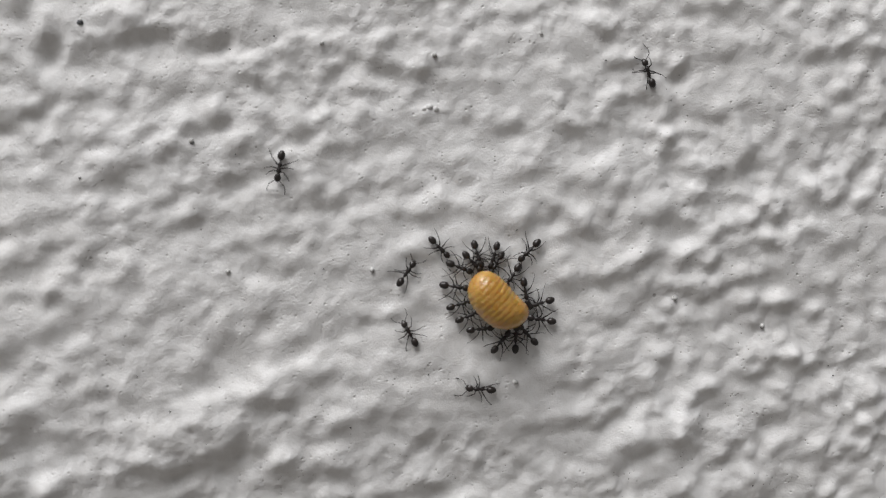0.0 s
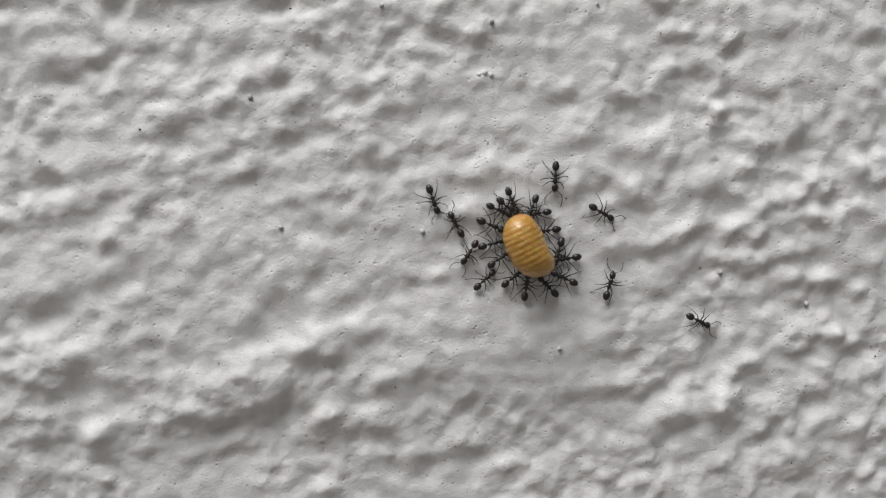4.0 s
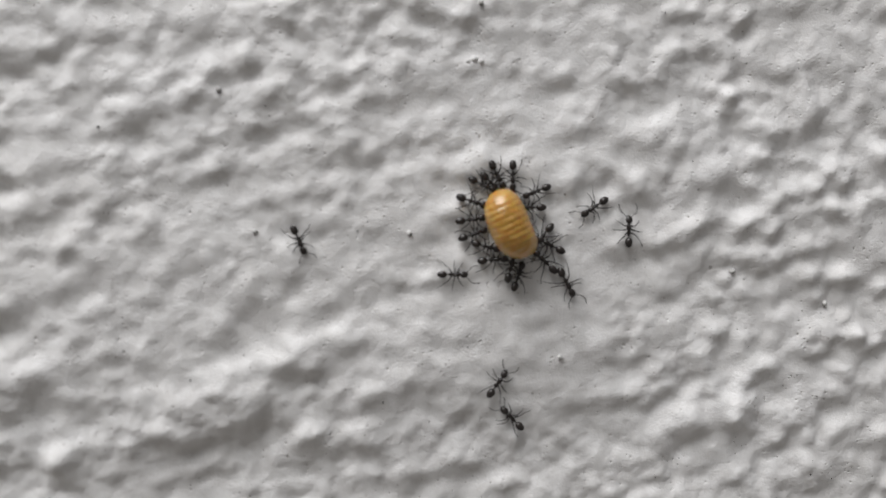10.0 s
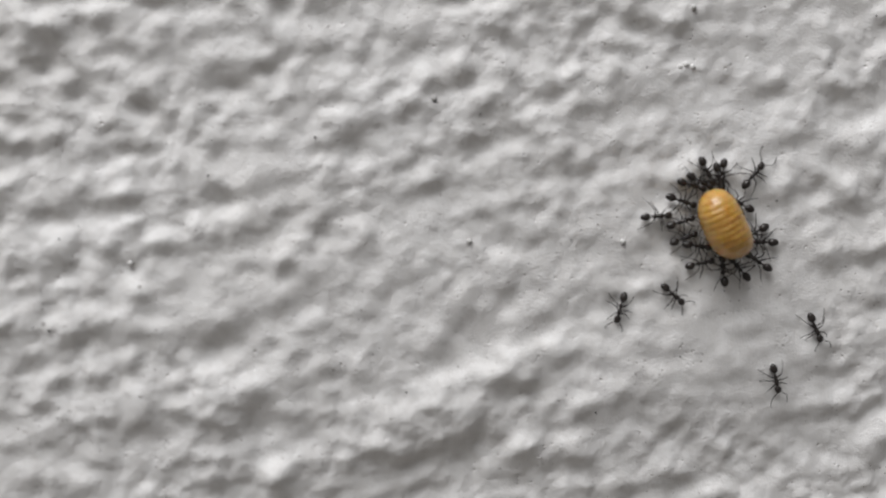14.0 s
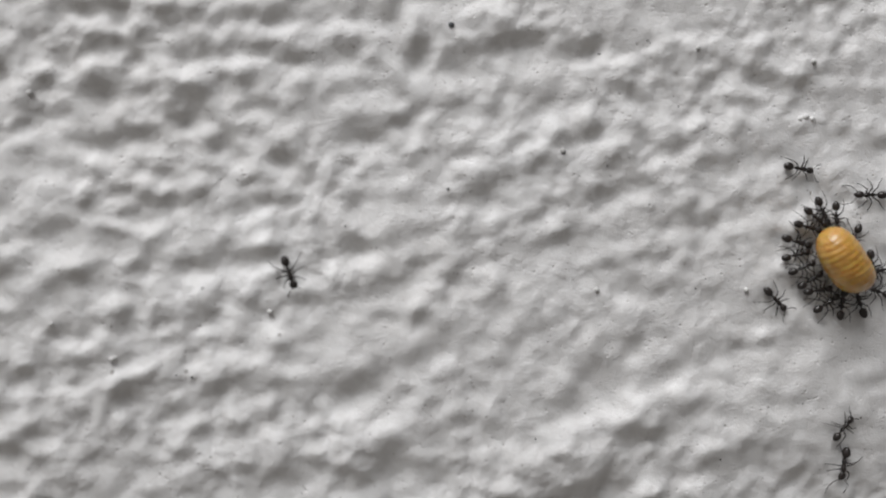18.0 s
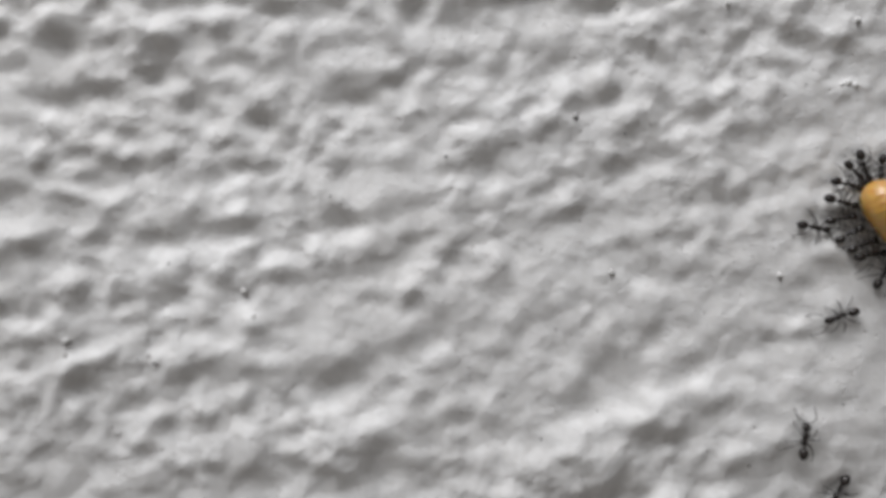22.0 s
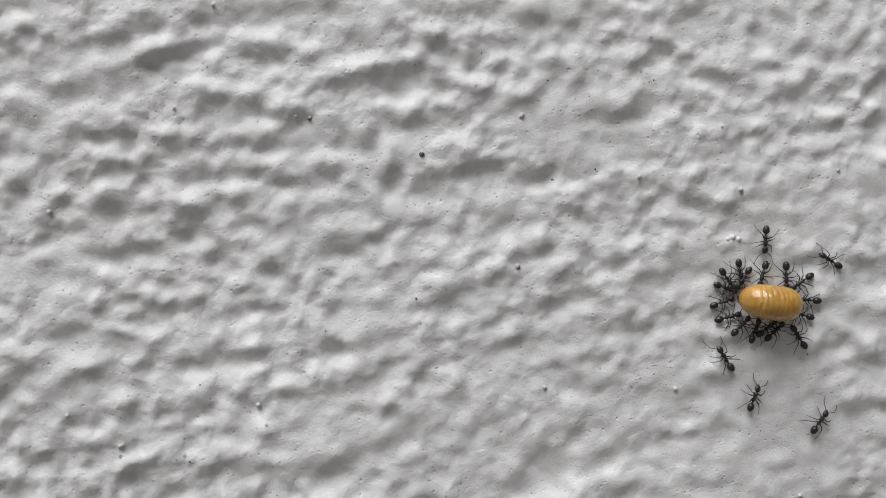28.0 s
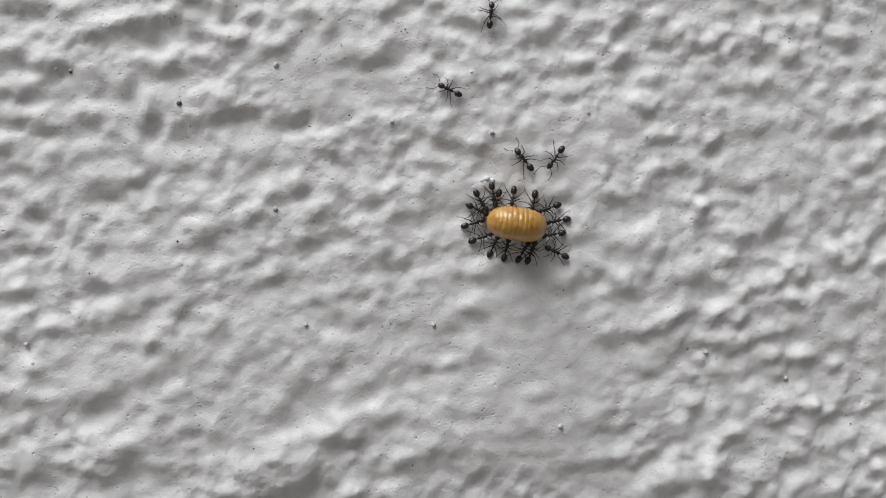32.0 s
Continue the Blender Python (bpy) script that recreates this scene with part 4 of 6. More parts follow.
def outer_ledges_a():
    ledge(-14.0, 23.5, 0.86, 0.43, 22)
    ledge(46.3, 7.0, 1.21, 0.60, 20)
    ledge(45.9, 5.4, 1.22, 0.55, 1)
    ledge(-38.1, -17.8, 3.63, 1.14, 15, 0.8)
    ledge(45.3, -0.5, 1.10, 0.61, 0)
    ledge(46.4, -11.1, 1.34, 0.55, 9)
    ledge(46.2, -16.5, 2.07, 0.55, 9)
    ledge(-68.0, 27.8, 1.01, 0.55, 34)
    ledge(-67.0, 29.5, 0.91, 0.55, 24)
    ledge(-64.5, 27.6, 2.32, 0.46, 39)
    ledge(-61.5, 29.0, 0.73, 0.36, 3)
    ledge(-62.5, 25.8, 2.11, 0.46, 19)
    ledge(-67.2, 23.4, 1.02, 0.65, 48)
    ledge(-61.7, 23.8, 0.64, 0.27, 3)
    ledge(-64.1, 22.3, 0.64, 0.41, 13)
    ledge(-68.5, 19.7, 0.80, 0.63, 3)
    ledge(-62.3, 19.5, 1.64, 0.46, 8)
    ledge(-65.5, 17.6, 1.53, 0.36, 3)
    ledge(-60.6, 17.4, 1.68, 0.42, 43)
    ledge(-63.1, 13.8, 0.73, 0.27, 13)
    ledge(-62.2, 13.2, 0.73, 0.41, 2)
    ledge(-67.5, 12.8, 1.55, 0.73, 33)
    ledge(-63.2, 11.7, 1.00, 0.64, 2)
    ledge(-13.1, 30.8, 1.66, 0.52, 8)
    ledge(-10.3, 30.4, 0.94, 0.62, 32)
    ledge(-7.9, 31.9, 0.82, 0.72, 62)
    ledge(-13.4, 28.2, 0.93, 0.52, 3)
    ledge(-5.7, 29.3, 1.37, 0.42, -6)
    ledge(2.4, 33.2, 1.29, 0.76, 3)
    ledge(7.5, 31.3, 0.76, 0.87, 3)
    ledge(-65.7, 8.9, 1.18, 0.55, 23)
    ledge(-61.3, 9.5, 1.10, 0.55, 23)
    ledge(-62.4, 5.8, 1.01, 0.41, 12)
    ledge(-67.3, 4.2, 1.35, 0.45, 12)
    ledge(-61.2, 3.8, 1.20, 0.41, 22)
    ledge(-67.5, 1.5, 1.54, 0.63, 22)
    ledge(-63.9, 0.7, 1.47, 0.74, 32)
    ledge(-62.7, -3.0, 1.10, 0.46, 22)
    ledge(-65.3, -2.5, 1.18, 0.41, 22)
    ledge(-60.0, -4.7, 0.56, 0.46, 32)
    ledge(-66.9, -6.4, 1.09, 0.41, 22)
    ledge(-65.3, -5.4, 0.55, 0.83, 42)
    ledge(-63.2, -6.0, 0.55, 0.65, 42)
    ledge(-61.4, -7.6, 1.01, 0.37, 21)
    ledge(-62.7, -9.9, 0.92, 0.46, 0)
    ledge(-66.1, -9.0, 1.10, 0.41, 42)
    ledge(49.0, -13.1, 0.92, 0.57, -1)
    ledge(47.1, 2.7, 0.89, 0.56, 29)
    ledge(45.2, 13.1, 1.69, 0.45, 20)
    ledge(-56.1, -14.2, 1.68, 0.59, 22)
    ledge(-59.8, -15.8, 2.50, 0.67, 6)


def round_lumps():
    lump(-60.5, 27.4, 0.91)
    lump(-63.0, 20.9, 1.18)
    lump(-65.2, 15.9, 1.35)
    lump(-62.0, 15.1, 0.91)
    lump(-65.8, 5.5, 1.18)
    lump(-64.0, 2.7, 1.36)
    lump(-60.7, -1.5, 1.38)
    lump(-63.3, -4.4, 1.37)
    lump(-64.4, 20.6, 1.26)
    lump(-14.6, 31.8, 1.24)


def broad_slopes():
    ledge(14.0, -16.0, 15.0, 4.4, 5, 0.18)
    ledge(-13.5, -20.5, 8.0, 3.0, 12, 0.16)
    # tilts added to shape in broad light at left, shade at middle and right
    ledge(-34.0, -2.0, 14.0, 9.0, 0, -0.14)
    ledge(0.0, -19.0, 10.0, 4.0, 8, 0.14)
    ledge(-60.0, 2.0, 14.0, 12.0, 0, -0.08)
    ledge(25.0, -3.0, 9.0, 4.0, 5, 0.10)
    ledge(18.0, 3.0, 7.0, 5.0, 0, 0.12)


upper_left_ledges()
upper_middle_ledges()
upper_right_ledges()
left_side_ledges()
right_side_ledges()
lower_left_ledges()
lower_middle_ledges()
lower_right_ledges()
middle_ledges()
near_larva_ledges()
far_left_upper_ledges()
far_left_middle_ledges()
far_left_lower_ledges()
top_left_ledges()
top_middle_ledges()
top_right_ledges()
outer_ledges_a()
round_lumps()
broad_slopes()

EDGE = smooth(0, 8, np.minimum(np.minimum(GX - X0, X1 - GX), np.minimum(GZ - Z0, Z1 - GZ)))
fx, fz = np.meshgrid(np.fft.fftfreq(NX, STEP), np.fft.fftfreq(NZ, STEP))
RELIEF = np.fft.ifft2(np.fft.fft2(RELIEF) * np.exp(-2 * (math.pi * SAG) ** 2 * (fx * fx + fz * fz))).real  # the wet paint has run smooth
BULGE = 0.12 - (GZ - 4.0) ** 2 / (2 * 620)  # an added swell: puts a lighter top and darker foot into the shape
RELIEF = (RELIEF * BOLD + FINE + BULGE) * EDGE


def soften(field, n):
    for axis in (0, 1):
        field = sum(np.roll(field, k, axis) for k in range(-n, n + 1)) / (2 * n + 1)
    return field


STAND = soften(RELIEF, 4)


def height(x, z, field=None):
    """The height of the paint at a place on the wall, in mm."""
    field = STAND if field is None else field
    i, j = (x - X0) / STEP, (z - Z0) / STEP
    if not (0 <= i < NX - 1 and 0 <= j < NZ - 1):
        return 0.0
    a, b = int(i), int(j)
    u, v = i - a, j - b
    return float((field[b, a] * (1 - u) + field[b, a + 1] * u) * (1 - v) + (field[b + 1, a] * (1 - u) + field[b + 1, a + 1] * u) * v)


def on_wall(x, z, turn, lift=0.0, on=None):
    """The pose of a thing on the wall: millimetres along and up it, its own x axis turned by degrees from level, its own z axis off the wall."""
    c, s = math.cos(radians(turn)), math.sin(radians(turn))
    h = (height(x, z) if on is None else on) + lift
    m = Matrix(((c, -s, 0, x * MM), (0, 0, -1, -h * MM), (s, c, 0, HIGH + z * MM), (0, 0, 0, 1)))
    return m


def grid_mesh(name, xs, zs, ys, depth):
    """A slab: the front is a grid of heights, the back is flat."""
    nx, nz = len(xs), len(zs)
    x, z = np.meshgrid(xs, zs)
    front = np.stack([x, ys, z], -1).reshape(-1, 3)
    idx = np.arange(nx * nz).reshape(nz, nx)
    quads = np.stack([idx[:-1, :-1], idx[:-1, 1:], idx[1:, 1:], idx[1:, :-1]], -1).reshape(-1, 4)
    n = len(front)
    ring = np.concatenate([idx[0, :-1], idx[:-1, -1], idx[-1, :0:-1], idx[:0:-1, 0]])
    back = front[ring].copy()
    back[:, 1] = depth
    k = np.arange(len(ring))
    sides = np.stack([ring, n + k, n + (k + 1) % len(ring), ring[(k + 1) % len(ring)]], -1)
    verts, faces = np.concatenate([front, back]), np.concatenate([quads, sides])
    me = bpy.data.meshes.new(name)
    me.vertices.add(len(verts))
    me.vertices.foreach_set("co", verts.ravel())
    me.loops.add(faces.size)
    me.loops.foreach_set("vertex_index", faces.ravel().astype(np.int32))
    me.polygons.add(len(faces))
    me.polygons.foreach_set("loop_start", np.arange(0, faces.size, 4, dtype=np.int32))
    me.update(calc_edges=True)
    me.polygons.foreach_set("use_smooth", np.r_[np.ones(len(quads), bool), np.zeros(len(sides), bool)])
    return me


def build_wall():
    far = np.array([1.6, 1.1, 0.7, 0.4, 0.22, 0.14, 0.1])
    xs = np.r_[-far + X0 * MM + 0.06, X0 * MM + STEP * MM * np.arange(NX), (far - 0.06 + (X0 + STEP * (NX - 1)) * MM)[::-1]]
    zs = np.r_[-HIGH, -0.9, -0.6, -0.35, -0.2, -0.12, -0.07, Z0 * MM + STEP * MM * np.arange(NZ), 0.08, 0.13, 0.22, 0.4, 0.7, 1.1, 1.6]
    ys = np.zeros((len(zs), len(xs)))
    ys[7 : 7 + NZ, 7 : 7 + NX] = -RELIEF * MM
    me = grid_mesh("wall", xs, zs + HIGH, ys, 0.2)
    me.materials.append(PAINT)
    return tagged(new("wall_north", me), "white painted wall with a lumpy roller texture and dirt specks", "wall", kind="structure")


wall = build_wall()


def build_ground():
    bm = bmesh.new()
    bmesh.ops.create_grid(bm, x_segments=20, y_segments=20, size=400)
    me = bpy.data.meshes.new("ground")
    bm.to_mesh(me)
    bm.free()
    me.materials.append(soil_material())
    return tagged(new("ground", me), "plain grey-brown paved ground at the foot of the wall", "ground", kind="structure")


ground = build_ground()


def grit_blob(bm, x, z, r, rise, seed, flat=0.8):
    """A small uneven grain half sunk in the paint."""
    h = height(x, z, RELIEF) + rise
    made = bmesh.ops.create_icosphere(bm, subdivisions=2 if r > 0.12 else 1, radius=r)
    for v in made["verts"]:
        v.co *= 1 + 0.35 * noise.noise(v.co * (1.6 / r) + Vector((seed, 0, 0)))
        v.co = Vector((v.co.x + x, -(v.co.z * flat + h), v.co.y + z))


def grit(x, z, r, mat, rise=0.05):
    """A single grain that stands out of the paint, a part of the wall."""
    bm = bmesh.new()
    grit_blob(bm, x, z, 0.78 * r, 0.6 * rise, x)
    ob = part("grain", bm, mat, wall)
    ob.matrix_basis = Matrix.Translation((0, 0, HIGH))


def scatter():
    """Fine dirt specks all over the wall."""
    bm = bmesh.new()
    random.seed(8)
    for k in range(330):
        x, z = random.uniform(X0 + 8, X1 - 4), random.uniform(Z0 + 6, Z1 - 6)
        if noise.noise(Vector((x / 9, z / 9, 3))) < -0.05:
            continue
        grit_blob(bm, x, z, random.choice((0.018, 0.02, 0.025, 0.03, 0.045)), 0.0, k, 0.5)
    ob = part("dirt_specks", bm, TAR)
    ob.location = (0, 0, HIGH)
    tagged(ob, "scattered fine black dirt specks on the paint", "dirt", kind="stuff")


# ---- parts ----
def part(name, bm, mat, parent=None, label=""):
    """Links a bmesh, made in millimetres, as one smooth mesh object under a thing or a part."""
    bmesh.ops.scale(bm, vec=(MM, MM, MM), verts=bm.verts)
    bmesh.ops.recalc_face_normals(bm, faces=bm.faces)
    me = bpy.data.meshes.new(name)
    bm.to_mesh(me)
    bm.free()
    me.polygons.foreach_set("use_smooth", np.ones(len(me.polygons), bool))
    me.materials.append(mat)
    ob = new(name, me)
    ob.parent = parent
    if label:
        tagged(ob, label)
    return ob


def loft(bm, rings):
    """A closed skin over rings of equal count."""
    rows = [[bm.verts.new(p) for p in r] for r in rings]
    n = len(rows[0])
    for a, b in zip(rows, rows[1:]):
        for k in range(n):
            bm.faces.new((a[k], a[(k + 1) % n], b[(k + 1) % n], b[k]))
    bm.faces.new(rows[0][::-1])
    bm.faces.new(rows[-1])


def hull(profile, sides=12, centre=(0, 0, 0)):
    """A body along x from rows of x, half width, half height and rise."""
    bm = bmesh.new()
    rings = []
    for x, w, h, up in profile:
        rings.append([(centre[0] + x, centre[1] + w * math.cos(2 * math.pi * k / sides), centre[2] + up + h * math.sin(2 * math.pi * k / sides)) for k in range(sides)])
    loft(bm, rings)
    return bm


def tube(bm, points, radii, sides=6):
    """A tapered limb through points."""
    points = [Vector(p) for p in points]
    rings = []
    for k, (p, r) in enumerate(zip(points, radii)):
        way = (points[min(k + 1, len(points) - 1)] - points[max(k - 1, 0)]).normalized()
        u = way.orthogonal().normalized()
        if k:
            u = (last - way * last.dot(way)).normalized()
        v, last = way.cross(u), u
        rings.append([p + r * (math.cos(2 * math.pi * j / sides) * u + math.sin(2 * math.pi * j / sides) * v) for j in range(sides)])
    loft(bm, rings)


def oval(length, width, tall, n=9, blunt=2.2, skew=0.0):
    rows = []
    for k in range(n):
        s = -math.cos(math.pi * (k + 0.35) / (n - 0.3))
        s = max(-0.999, min(0.999, s))
        r = (1 - abs(s) ** blunt) ** 0.5 * (1 + skew * s)
        rows.append((s * length, r * width, r * tall, 0))
    return rows


# ---- grains and dirt in the paint ----
def place_grains():
    grit(-23.7, 17.95, 0.34, SLATE, 0.0)
    grit(-23.67, 18.10, 0.22, CHALK, 0.10)
    grit(6.3, 15.8, 0.30, CHALK, 0.18)
    grit(6.36, 15.71, 0.22, STONE, 0.12)
    grit(28.5, -5.8, 0.28, CHALK, 0.16)
    grit(28.55, -5.92, 0.17, STONE, 0.02)
    grit(0.8, -3.1, 0.27, CHALK, 0.16)
    grit(0.87, -3.2, 0.19, STONE, 0.06)
    grit(-11.6, -3.2, 0.28, CHALK, 0.12)
    grit(-49.5, -8.8, 0.26, CHALK, 0.16)
    grit(-14.5, 7.9, 0.24, STONE, 0.05)
    grit(-14.58, 8.02, 0.28, CHALK, 0.14)
    grit(-33.9, 20.75, 0.22, SLATE, 0.0)
    grit(-33.86, 20.86, 0.18, CHALK, 0.14)
    grit(-23.8, 4.8, 0.14, TAR)
    grit(-43.5, -10.2, 0.13, TAR)
    grit(-14.6, 21.9, 0.26, CHALK, 0.12)
    grit(13.6, -13.2, 0.30, CHALK, 0.14)
    grit(37.1, -8.5, 0.30, CHALK, 0.14)
    grit(37.06, -8.64, 0.18, STONE, 0.10)
    grit(-31.9, 1.7, 0.10, TAR)
    grit(-7.6, 17.2, 0.11, TAR)
    grit(-10.9, 6.9, 0.09, TAR)
    grit(4.2, 21.6, 0.16, CHALK)
    grit(-3.5, 16.6, 0.26, CHALK, 0.10)
    grit(5.9, 11.3, 0.42, PAINT, -0.08)
    grit(6.5, 11.15, 0.34, PAINT, -0.06)
    grit(5.4, 11.1, 0.28, PAINT, -0.08)
    grit(15.9, 18.0, 0.22, CHALK, 0.10)
    grit(-56.1, 11.6, 0.30, CHALK, 0.12)
    grit(-49.3, -8.7, 0.22, CHALK, 0.12)
    grit(-37.7, -5.1, 0.30, CHALK, 0.12)
    grit(-54.0, -6.1, 0.22, CHALK, 0.12)
    grit(-45.7, 21.1, 0.20, CHALK, 0.12)
    grit(-42.6, 30.4, 0.22, CHALK, 0.12)
    grit(-14.7, 21.8, 0.26, CHALK, 0.12)
    grit(-35.1, 20.9, 0.22, CHALK, 0.12)
    for n, (x, y) in enumerate(((-8.4, 23.9), (-10.6, 6.1), (-2.3, 25.7), (36.4, 25.6), (22.7, 22.6), (45.3, 27.1), (9.4, -7.0), (8.7, 1.1), (13.7, 0.4),
                               (-3.4, -3.0), (-2.6, -2.2), (-16.5, -15.2), (2.6, 11.0), (-4.9, 11.9), (-1.1, -17.0), (5.8, -12.4), (24.5, 3.4),
                               (36.5, 26.0), (45.0, 27.7), (22.7, 22.0), (33.6, 27.7), (39.7, 25.2), (-7.4, 17.0), (-11.4, 16.1), (-2.7, 25.5), (-9.7, 23.6), (-12.3, 25.2), (-18.5, 27.4), (-30.4, 25.2), (-11.5, 16.1), (21.8, 15.7), (24.4, 15.0), (-57.7, 16.7), (-43.0, 24.9), (-49.5, 21.3), (-43.5, -10.2), (-44.7, -10.0), (-41.5, -2.3), (-42.8, -3.3), (36.3, -23.5), (38.5, -24.0), (44.2, -13.3), (43.8, -12.4))):
        grit(x, y, (0.09, 0.07, 0.11)[n % 3], TAR, 0.0)


place_grains()
scatter()


# ---- the larva ----
LARVA_LIFT = 0.5


def bow(s):
    """The larva's midline: both ends bend to one side, the head end more."""
    return 0.26 * s * s + 0.36 * max(s, 0) ** 2.5 - 0.18


def build_larva():
    ob = new("larva")
    tagged(ob, "plump glossy yellow larva with ringed segments, carried by ants", "larva")
    bm = bmesh.new()
    n, sides, rings = 150, 48, []
    for k in range(n + 1):
        s = -math.cos(math.pi * (k + 0.6) / (n + 1.2))
        along = 2.95 * s
        r = (1 - abs(s) ** 3.0) ** 0.47 * (1 + 0.02 * s)
        ring = []
        for j in range(sides):
            a = 2 * math.pi * j / sides
            at = Vector((along * 1.1, math.cos(a) * 1.3, math.sin(a) * 1.3))
            fold = abs(math.cos(math.pi * (along / 0.48 + 0.16 * noise.noise(at))))
            crease = 0.041 * (fold**0.75 - 1) * (1 - abs(s) ** 4) * (0.8 + 0.2 * math.sin(3 * a + 2 * s))
            dent = -0.06 * math.exp(-(((along - 0.9) / 0.8) ** 2)) * max(math.cos(a), 0)
            q = r * (1 + crease + dent) + 0.016 * noise.noise(at * 2.1)
            ring.append((along, 1.84 * q * math.cos(a) + bow(s), 1.62 * q * math.sin(a) + 1.7))
        rings.append(ring)
    loft(bm, rings)
    part("body", bm, SKIN, ob)
    bm = hull(oval(0.42, 0.50, 0.48, 14), 24, (0, 0, 0))
    head = part("head", bm, SKIN, ob, "small rounded yellow head tucked to one side")
    head.matrix_basis = Matrix.Translation(Vector((2.42, 0.95, 1.75)) * MM) @ pose(0, 0, 0, 0, -10, 50)
    return ob


def rolled(t):
    """The larva's roll about its length: the ants turn its bent side to the wall."""
    u, v = min(max((t - 0.5) / 7, 0), 1), min(max((t - 19) / 8, 0), 1)
    turn = -45 * u * u * (3 - 2 * u) - 40 * v * v * (3 - 2 * v)
    return Matrix.Translation((0, 0, 1.7 * MM)) @ pose(0, 0, 0, turn, 0, 0) @ Matrix.Translation((0, 0, -1.7 * MM))


larva = build_larva()


# ---- the ants ----
HIPS = ((0.46, 0.13), (0.20, 0.14), (-0.06, 0.13))
FEET = (((0.50, 0.44, 0.30), (0.88, 0.82, -0.02), (1.14, 0.96, -0.36)),
        ((0.06, 0.56, 0.33), (0.00, 1.04, -0.02), (0.03, 1.36, -0.36)),
        ((-0.38, 0.50, 0.36), (-0.88, 0.94, 0.02), (-1.40, 1.24, -0.36)))
LEGS = []


def build_ant():
    ob = new("ant")
    tagged(ob, "small dark brown ant with long thin legs", "ant", "ants on the wall")
    up = 0.42
    thorax = hull([(-0.40, 0.03, 0.04, -0.05), (-0.34, 0.11, 0.12, -0.02), (-0.20, 0.155, 0.16, 0.0), (-0.04, 0.15, 0.15, 0.0), (0.10, 0.13, 0.13, 0.01),
                   (0.22, 0.17, 0.16, 0.03), (0.40, 0.215, 0.19, 0.04), (0.56, 0.18, 0.16, 0.03), (0.68, 0.10, 0.10, 0.0), (0.76, 0.06, 0.06, -0.01)], 12, (0, 0, up))
    part("thorax", thorax, SHELL, ob)
    petiole = hull([(-0.56, 0.03, 0.03, -0.04), (-0.50, 0.07, 0.06, -0.02), (-0.45, 0.08, 0.13, 0.03), (-0.40, 0.06, 0.06, -0.03), (-0.34, 0.03, 0.03, -0.04)], 10, (0, 0, up))
    part("petiole", petiole, SHELL, ob)
    gaster = bmesh.new()
    rows = []
    for k in range(15):
        s = max(-0.998, min(0.998, -math.cos(math.pi * (k + 0.3) / 14.6)))
        r = (1 - abs(s) ** 2.1) ** 0.5 * (1 + 0.12 * s) * (1 - 0.035 * (k % 4 == 2))
        rows.append((s * 0.44 - 0.95, r * 0.325, r * 0.31, 0.04))
    gaster = hull(rows, 16, (0, 0, up))
    part("gaster", gaster, SHELL, ob, "oval banded dark gaster")
    head = hull([(-0.34, 0.07, 0.07, 0), (-0.29, 0.19, 0.15, 0), (-0.15, 0.275, 0.19, 0), (0.03, 0.29, 0.20, 0), (0.20, 0.25, 0.18, -0.01), (0.31, 0.17, 0.12, -0.03), (0.36, 0.09, 0.06, -0.04)], 14)
    head = part("head", head, SHELL, ob)
    head.matrix_basis = Matrix.Translation(Vector((1.0, 0, up)) * MM) @ pose(0, 0, 0, 0, 14, 0)
    for side in (1, -1):
        bm = bmesh.new()
        tube(bm, [(0.16, 0.13 * side, 0.10), (0.42, 0.42 * side, 0.16), (0.62, 0.66 * side, 0.14), (1.05, 0.78 * side, -0.02), (1.50, 0.76 * side, -0.18), (1.95, 0.70 * side, -0.26)],
             [0.028, 0.030, 0.032, 0.029, 0.030, 0.018])
        part("antenna", bm, LIMB, head, "long thin elbowed antenna")
        bm = bmesh.new()
        tube(bm, [(0.28, 0.07 * side, -0.05), (0.40, 0.06 * side, -0.08), (0.45, 0.01 * side, -0.09)], [0.045, 0.035, 0.012])
        part("mandible", bm, LIMB, head)
        bm = hull(oval(0.06, 0.04, 0.05, 7), 8, (0.03, 0.262 * side, 0.06))
        part("eye", bm, TAR, head)
    for k, ((hx, hy), way) in enumerate(zip(HIPS, FEET)):
        for side in (1, -1):
            hip = Vector((hx, hy * side, up - 0.06))
            bm = bmesh.new()
            pts = [(0, 0, 0)] + [(p[0] - hx, (p[1] - hy) * side, p[2]) for p in way]
            a, b, c, d = (Vector(p) for p in pts)
            tube(bm, [a, a.lerp(b, 0.5), b, b.lerp(c, 0.1), b.lerp(c, 0.6), c, c.lerp(d, 0.5), d], [0.056, 0.060, 0.043, 0.040, 0.037, 0.028, 0.023, 0.017])
            leg = part("leg", bm, LIMB, ob, "" if k < 2 else "long hind leg")
            leg.location = hip * MM
    return ob


first_ant = build_ant()
ants = [first_ant]
random.seed(4)
for k in range(39 - 1):
    first_ant.scale = (1, 1, 1)
    twin = copy_thing(first_ant, on_wall(-70 + 4 * (k % 30), 40, 0))
    ants.append(twin)
for ob in ants:
    size = random.uniform(0.92, 1.02)
    ob.scale = (size, size, size)
    for p in ob.children:
        p.rotation_mode = "QUATERNION"


# ---- movement ----
def haul(t):
    """Where the larva is at a time, and its turn."""
    a = min(int(t), len(HAUL) - 2)
    u = t - a
    return [p * (1 - u) + q * u for p, q in zip(HAUL[a][1:], HAUL[a + 1][1:])]


